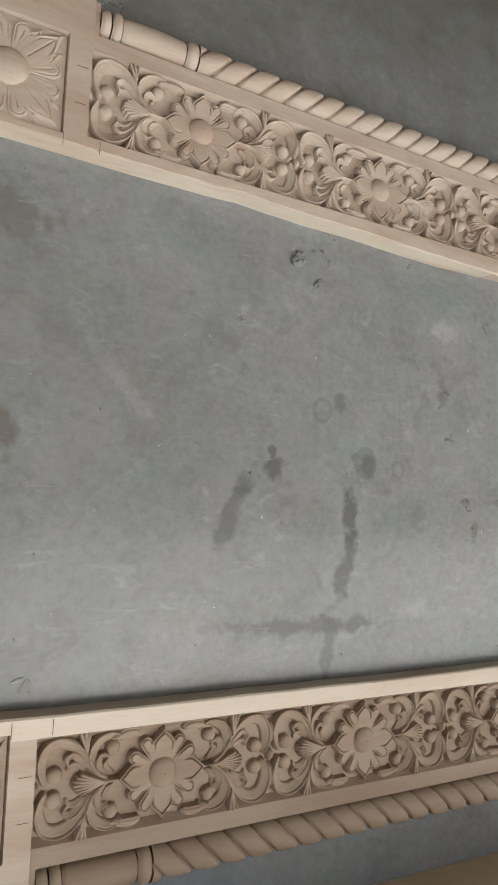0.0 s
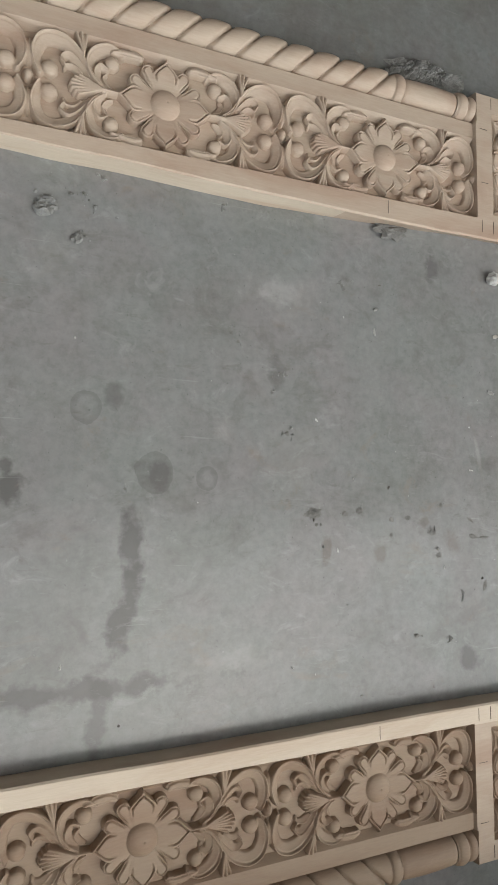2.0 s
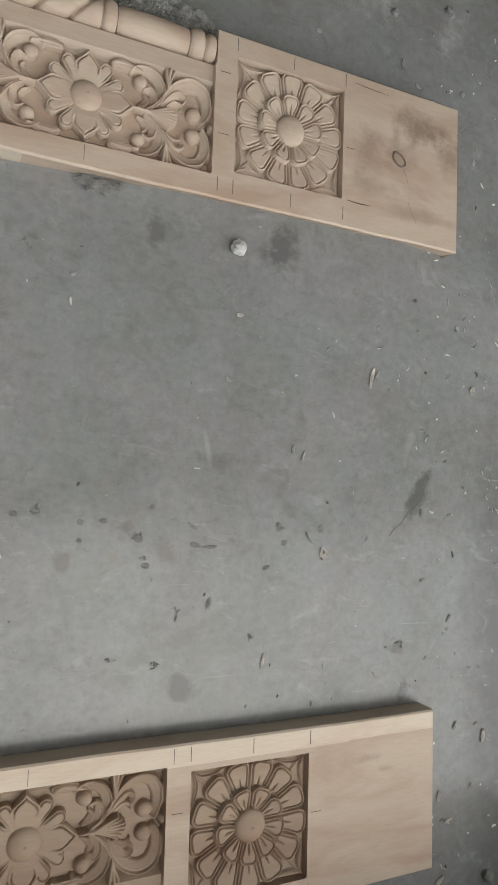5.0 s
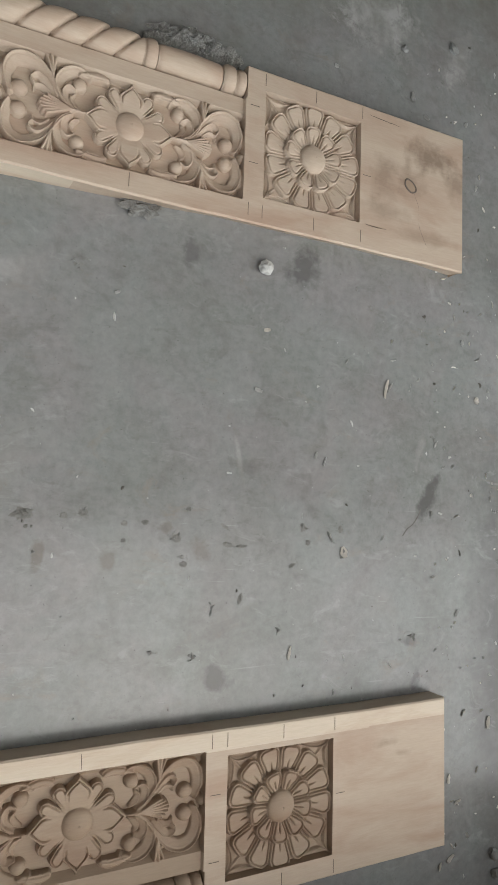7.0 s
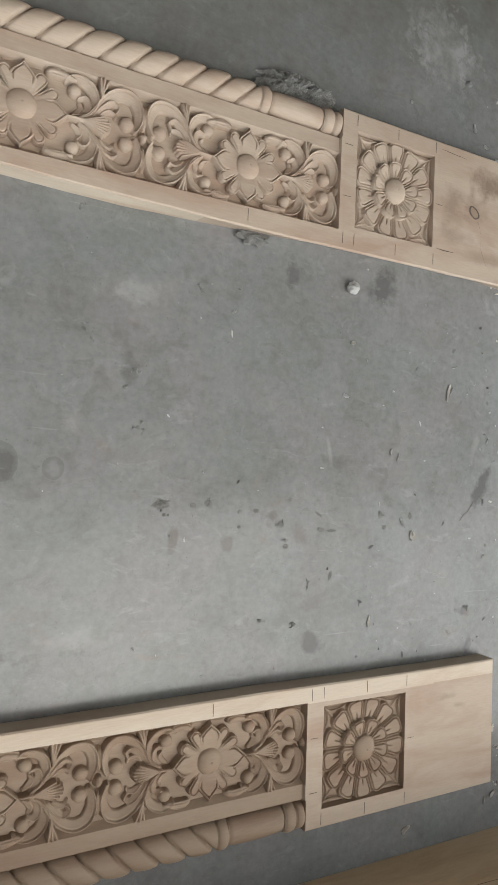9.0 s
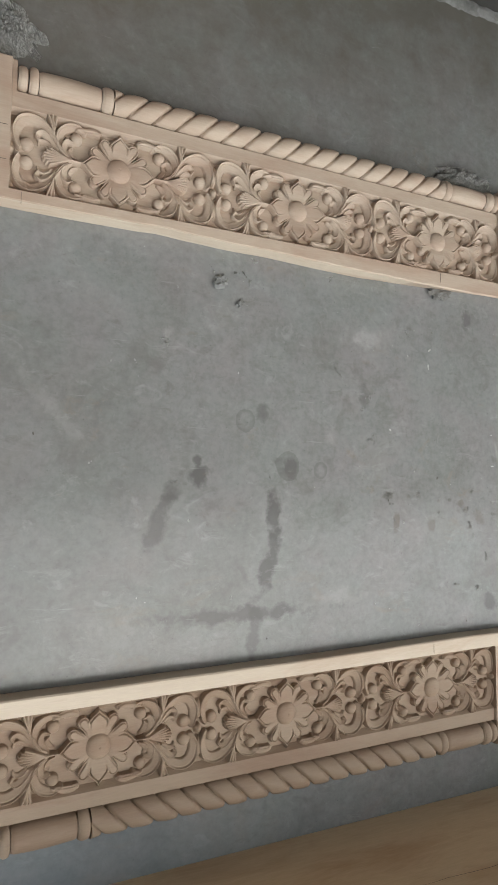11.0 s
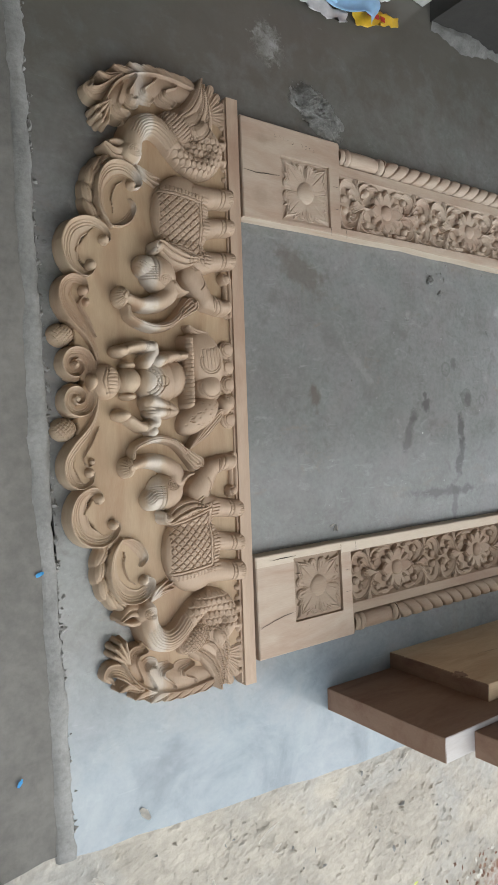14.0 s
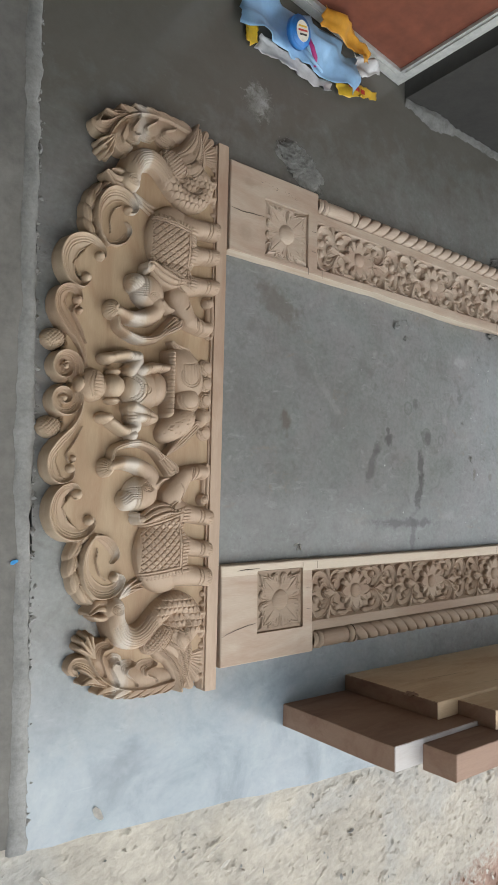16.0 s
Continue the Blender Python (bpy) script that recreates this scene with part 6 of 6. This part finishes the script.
grit("lip_crumbs", "broken crumbs along the mortar lip", 230, on_lip, 0.010, M_LIP, 41)
grit("lip_crumbs", "dark crumbs in the crack beside the lip", 110, on_lip, 0.007, M_DARKMORTAR, 42)
def pocks(name, label, spots, material, seed):
    """Ragged shallow patches where the trowelled skin has broken: x, y, half length, half width, turn."""
    r = random.Random(seed)
    verts, faces = [], []
    for x, y, a, c, turn in spots:
        base, n = len(verts), 22
        ct, st = math.cos(radians(turn)), math.sin(radians(turn))
        for ring, z in ((1.0, -0.0004), (0.55, 0.0005)):
            for i in range(n):
                t = 6.283 * i / n
                k = ring * (0.72 + 0.45 * r.random())
                p, q = a * k * math.cos(t), c * k * math.sin(t)
                verts.append((x + p * ct - q * st, y + p * st + q * ct, z + 0.0004 * r.random()))
        verts.append((x, y, 0.0003))
        faces += [(base + i, base + (i + 1) % n, base + n + (i + 1) % n, base + n + i) for i in range(n)]
        faces += [(base + n + i, base + n + (i + 1) % n, base + 2 * n) for i in range(n)]
    me = bpy.data.meshes.new(name)
    me.from_pydata(verts, [], faces)
    return tagged(link_mesh(name, me, material), label, "pits", kind="stuff")


POCKS = ((1.350, -0.067, 0.021, 0.014, 0), (1.356, -0.088, 0.005, 0.004, 0), (1.419, -0.069, 0.008, 0.007, 0), (1.451, -0.064, 0.010, 0.008, -20), (1.526, -0.080, 0.007, 0.006, 0), (1.565, -0.077, 0.008, 0.006, 0),
         (1.625, -0.106, 0.012, 0.010, -20), (1.732, -0.117, 0.012, 0.006, -10), (1.642, -0.154, 0.009, 0.007, 0), (1.526, -0.111, 0.006, 0.005, 0), (1.900, -0.082, 0.009, 0.010, -30))
pocks("floor_pits", "dark ragged pocks broken in the cement floor", POCKS, M_DARKMORTAR, 71)
pocks("floor_pits", "dark ragged pocks and scrapes in the cement floor", ((1.912, -0.112, 0.008, 0.007, 0), (1.990, -0.084, 0.008, 0.010, 0), (1.725, -0.083, 0.012, 0.004, -30), (1.649, -0.051, 0.006, 0.006, 0), (1.762, -0.222, 0.006, 0.013, -10), (1.762, -0.120, 0.016, 0.004, 0), (1.875, -0.158, 0.010, 0.005, 20)), M_DARKMORTAR, 72)
grit("floor_pits", "dark shallow pits in the cement floor", 40, on_line, 0.0060, M_PIT, 15, 0.3)
grit("floor_pits", "small dark pits in the cement floor", 55, low_floor, 0.005, M_PIT, 16, 0.4)
grit("dark_grit", "dark specks of grit on the cement floor", 110, on_floor, 0.0038, M_PIT, 5, 0.6)
grit("pale_grit", "pale crumbs of plaster on the cement floor", 110, on_floor, 0.0045, M_STONE, 6)
grit("pale_grit", "pale crumbs and shavings past the posts", 140, past_foot, 0.006, M_STONE, 7)
grit("dark_grit", "dark grit past the posts", 70, past_foot, 0.006, M_PIT, 8)
grit("yard_grit", "crumbs of mortar on the sandy ground", 450, on_yard, 0.008, M_SOIL, 9)
grit("yard_grit", "dark crumbs in the sandy ground", 25, on_yard, 0.007, M_DARKMORTAR, 10)


def shavings(name, label, count, place, material, seed):
    """Short curved strips with a raised middle, in one mesh."""
    r = random.Random(seed)
    verts, faces = [], []
    for k in range(count):
        x, y, z = place(r)
        ln, wd = 0.005 + 0.012 * r.random() ** 2, 0.0012 + 0.0022 * r.random()
        a, bend, rise = r.random() * 6.28, r.gauss(0, 0.5), 0.001 + 0.003 * r.random()
        base = len(verts)
        for i in range(4):
            f = i / 3
            h = a + bend * (f - 0.5)
            cx, cy = x + ln * (f - 0.5) * math.cos(h), y + ln * (f - 0.5) * math.sin(h)
            w = wd * (0.35 + 1.2 * f * (1 - f) * 2) * (0.7 + 0.5 * r.random())
            up = z + rise * (0.4 + 4 * f * (1 - f) * 0.6)
            verts += [(cx - w * math.sin(h), cy + w * math.cos(h), z), (cx, cy, up), (cx + w * math.sin(h), cy - w * math.cos(h), z - 0.0005)]
        for i in range(3):
            p = base + 3 * i
            faces += [(p, p + 1, p + 4, p + 3), (p + 1, p + 2, p + 5, p + 4)]
    me = bpy.data.meshes.new(name)
    me.from_pydata(verts, [], faces)
    return tagged(link_mesh(name, me, material), label, "wood shavings", kind="stuff")


def near_foot(r):
    while True:
        x, y = r.uniform(1.3, 2.75), r.uniform(-0.42, 0.46)
        if r.random() < 0.10 + 0.75 * max(0.0, x - 1.6):
            return x, y, 0.0008


def beyond_foot(r):
    return r.uniform(2.24, 2.8), r.uniform(-0.85, 1.15), 0.0008


shavings("wood_shavings", "pale wood shavings strewn on the cement floor", 85, near_foot, M_STONE, 51)
shavings("wood_shavings", "dark wood shavings strewn on the cement floor", 24, near_foot, M_PIT, 52)
shavings("wood_shavings", "pale wood shavings past the foot of the posts", 170, beyond_foot, M_CHIP, 53)

def litter_spot(r):
    x = r.uniform(0.70, 2.3)
    return x, r.uniform(-2.45, -1.80 - 0.05 * math.sin(x * 5) - 0.10 * r.random()), -0.052


def leaf_litter(name, label, count, place, material, seed):
    """Small curled dead leaves in one mesh."""
    r = random.Random(seed)
    verts, faces = [], []
    for k in range(count):
        x, y, z = place(r)
        ln, wd, a = 0.012 + 0.022 * r.random() ** 1.5, 0.005 + 0.007 * r.random(), r.random() * 6.28
        base = len(verts)
        for i in range(5):
            f = i / 4
            w = wd * (0.15 + math.sin(math.pi * f) ** 0.8)
            up = z + 0.004 + 0.010 * (f - 0.5) ** 2 + 0.006 * r.random()
            cx, cy = x + ln * (f - 0.5) * math.cos(a), y + ln * (f - 0.5) * math.sin(a)
            verts += [(cx - w * math.sin(a), cy + w * math.cos(a), up + 0.003), (cx, cy, up), (cx + w * math.sin(a), cy - w * math.cos(a), up + 0.003)]
        for i in range(4):
            p = base + 3 * i
            faces += [(p, p + 1, p + 4, p + 3), (p + 1, p + 2, p + 5, p + 4)]
    me = bpy.data.meshes.new(name)
    me.from_pydata(verts, [], faces)
    return tagged(link_mesh(name, me, material), label, "leaf litter", kind="stuff")


leaf_litter("leaf_litter", "small dead brown leaves on the reddish ground", 260, litter_spot, M_PLANK_END, 61)
leaf_litter("leaf_litter", "small dry tan leaves on the reddish ground", 120, litter_spot, M_CHIP, 62)
grit("brick_crumbs", "dark and reddish crumbs among the dead leaves", 260, litter_spot, 0.011, M_BRICK, 63)
grit("yard_grit", "larger pale crumbs of mortar on the sandy ground", 70, on_yard, 0.014, M_LIP, 64)

CRUMBS = ((0.849, 0.44, 7), (0.888, 0.466, 4), (0.909, 0.47, 5), (0.927, 0.45, 4), (0.941, 0.504, 5), (0.903, 0.401, 5), (0.717, 0.28, 5), (1.178, 0.261, 5), (1.193, 0.246, 4), (1.278, 0.194, 4), (1.262, 0.156, 3),
          (1.293, 0.082, 5), (0.751, -0.039, 5), (1.16, 0.496, 4), (0.99, -0.024, 3), (1.351, -0.065, 8), (1.371, -0.13, 4), (1.456, -0.06, 4), (1.624, -0.103, 4), (1.639, -0.14, 5), (1.907, -0.083, 4),
          (1.998, -0.128, 6), (2.233, -0.043, 6), (1.585, -0.311, 6), (1.669, -0.325, 5), (1.703, -0.235, 3), (1.851, -0.285, 5), (2.182, -0.313, 6), (1.411, 0.378, 4), (2.24, 0.122, 4))


bm = bmesh.new()
hair = spline([(2.154, -0.095), (2.166, -0.080), (2.181, -0.070), (2.197, -0.049), (2.203, -0.036)], 6)
for (x0, y0), (x1, y1) in zip(hair, hair[1:]):
    w = 0.0016
    bm.faces.new([bm.verts.new(q) for q in ((x0 - w, y0, 0.0005), (x0 + w, y0, 0.0005), (x1 + w, y1, 0.0005), (x1 - w, y1, 0.0005))])
bmesh.ops.remove_doubles(bm, verts=bm.verts[:], dist=0.0002)
part("crack", bm, M_PIT, floor)


def at_crumbs(r):
    x, y, s = CRUMBS[r.randrange(len(CRUMBS))]
    return x + r.gauss(0, 0.0014 * s), y + r.gauss(0, 0.0014 * s), 0.0


grit("pale_grit", "pale crumbs of mortar in small clusters", 150, at_crumbs, 0.0055, M_RUBBLE, 32)


def crumb_lumps(name, label, spots, material, seed):
    """One rounded lump at each spot, with a few beside it."""
    r = random.Random(seed)
    bm = bmesh.new()
    for x, y, s in spots:
        for k in range(1 + s // 3):
            size = 0.0007 * s * (1.0 if k == 0 else 0.3 + 0.3 * r.random())
            m = pose(x + (k > 0) * r.gauss(0, 0.0022 * s), y + (k > 0) * r.gauss(0, 0.0022 * s), size * 0.3, 0, 0, r.random() * 360)
            c = lump(size, r.randrange(500), (1.2, 0.9, 0.4), 2, 0.9, 2.6)
            c.transform(m)
            me = bpy.data.meshes.new("tmp")
            c.to_mesh(me)
            c.free()
            bm.from_mesh(me)
            bpy.data.meshes.remove(me)
    return tagged(part(name, bm, material), label, "grit", kind="stuff")


crumb_lumps("mortar_crumbs", "dark grey mortar crumbs stuck to the cement floor", CRUMBS[::2], M_DARKMORTAR, 3)
crumb_lumps("mortar_crumbs", "grey mortar crumbs lying on the cement floor", CRUMBS[1::2], M_DARKMORTAR, 4)
MORE = [(rng.uniform(0.25, 2.7), rng.uniform(-0.44, 0.48), rng.choice((1, 2, 2, 3))) for k in range(45)]
crumb_lumps("mortar_crumbs", "tiny grey mortar crumbs over the floor", MORE, M_RUBBLE, 5)

bm = bmesh.new()
rows_ = []
for i in range(200):
    x = 0.90 + 2.6 * i / 199
    big = max(0.0, noise.noise(Vector((x * 4.0, 7.7, 0))))
    rows_.append([bm.verts.new((x, 1.416 - 1.5 * w * (0.4 + 0.6 * big) + wob(x, w, 40, 0.008), z * (0.3 + 0.8 * big) + wob(x, w * 9, 50, 0.006))) for w, z in ((0.0, 0.030), (0.02, 0.028), (0.04, 0.016), (0.06, -0.004))])
for a, b in zip(rows_, rows_[1:]):
    for i in range(3):
        bm.faces.new((a[i], a[i + 1], b[i + 1], b[i]))
bmesh.ops.recalc_face_normals(bm, faces=bm.faces[:])
tagged(part("trim_wall_foot", bm, M_DARKMORTAR), "broken mortar along the foot of the wall", "edging", kind="structure")


def crack(parent, pts, sign, width=0.0011):
    bm = bmesh.new()
    line = spline(pts, 6)
    rng = random.Random(int(1000 * pts[0][0]))
    left, right = [], []
    for k, (a, b) in enumerate(line):
        w = width * math.sin(math.pi * (k + 0.4) / len(line)) + 0.0003
        j = (rng.random() - 0.5) * 0.0016
        left.append(bm.verts.new((a, (b + j + w) * sign, TOP + 0.0006)))
        right.append(bm.verts.new((a, (b + j - w) * sign, TOP + 0.0006)))
    for k in range(len(line) - 1):
        bm.faces.new((left[k], left[k + 1], right[k + 1], right[k]))
    bmesh.ops.solidify(bm, geom=bm.faces[:], thickness=0.0006)
    part("crack", bm, M_PENCIL, parent)


crack(post_s, [(0.002, 0.212), (0.05, 0.198), (0.10, 0.188), (0.138, 0.183)], -1, 0.0008)
crack(post_s, [(0.188, 0.225), (0.190, 0.24), (0.189, 0.262)], -1, 0.0009)
crack(post_s, [(0.06, 0.018), (0.10, 0.015), (0.15, 0.0155)], -1)
scribble = random.Random(8)
for k in range(9):
    a, w0 = 0.125 + 0.016 * k + (0.02 if k > 4 else 0), 0.270 - 0.0022 * k
    crack(post_n, [(a + scribble.uniform(-0.004, 0.006), w0 + scribble.uniform(-0.007, 0.007)) for q in range(4)], 1, 0.00035)
crack(post_n, [(0.003, 0.150), (0.05, 0.147), (0.09, 0.150), (0.139, 0.153)], 1)
crack(post_n, [(2.115, 0.140), (2.128, 0.11), (2.130, 0.07), (2.150, 0.03)], 1, 0.0008)
crack(post_n, [(1.995, 0.285), (2.03, 0.283), (2.075, 0.281)], 1, 0.0005)
crack(post_n, [(1.985, 0.045), (2.01, 0.043), (2.04, 0.044)], 1, 0.0005)
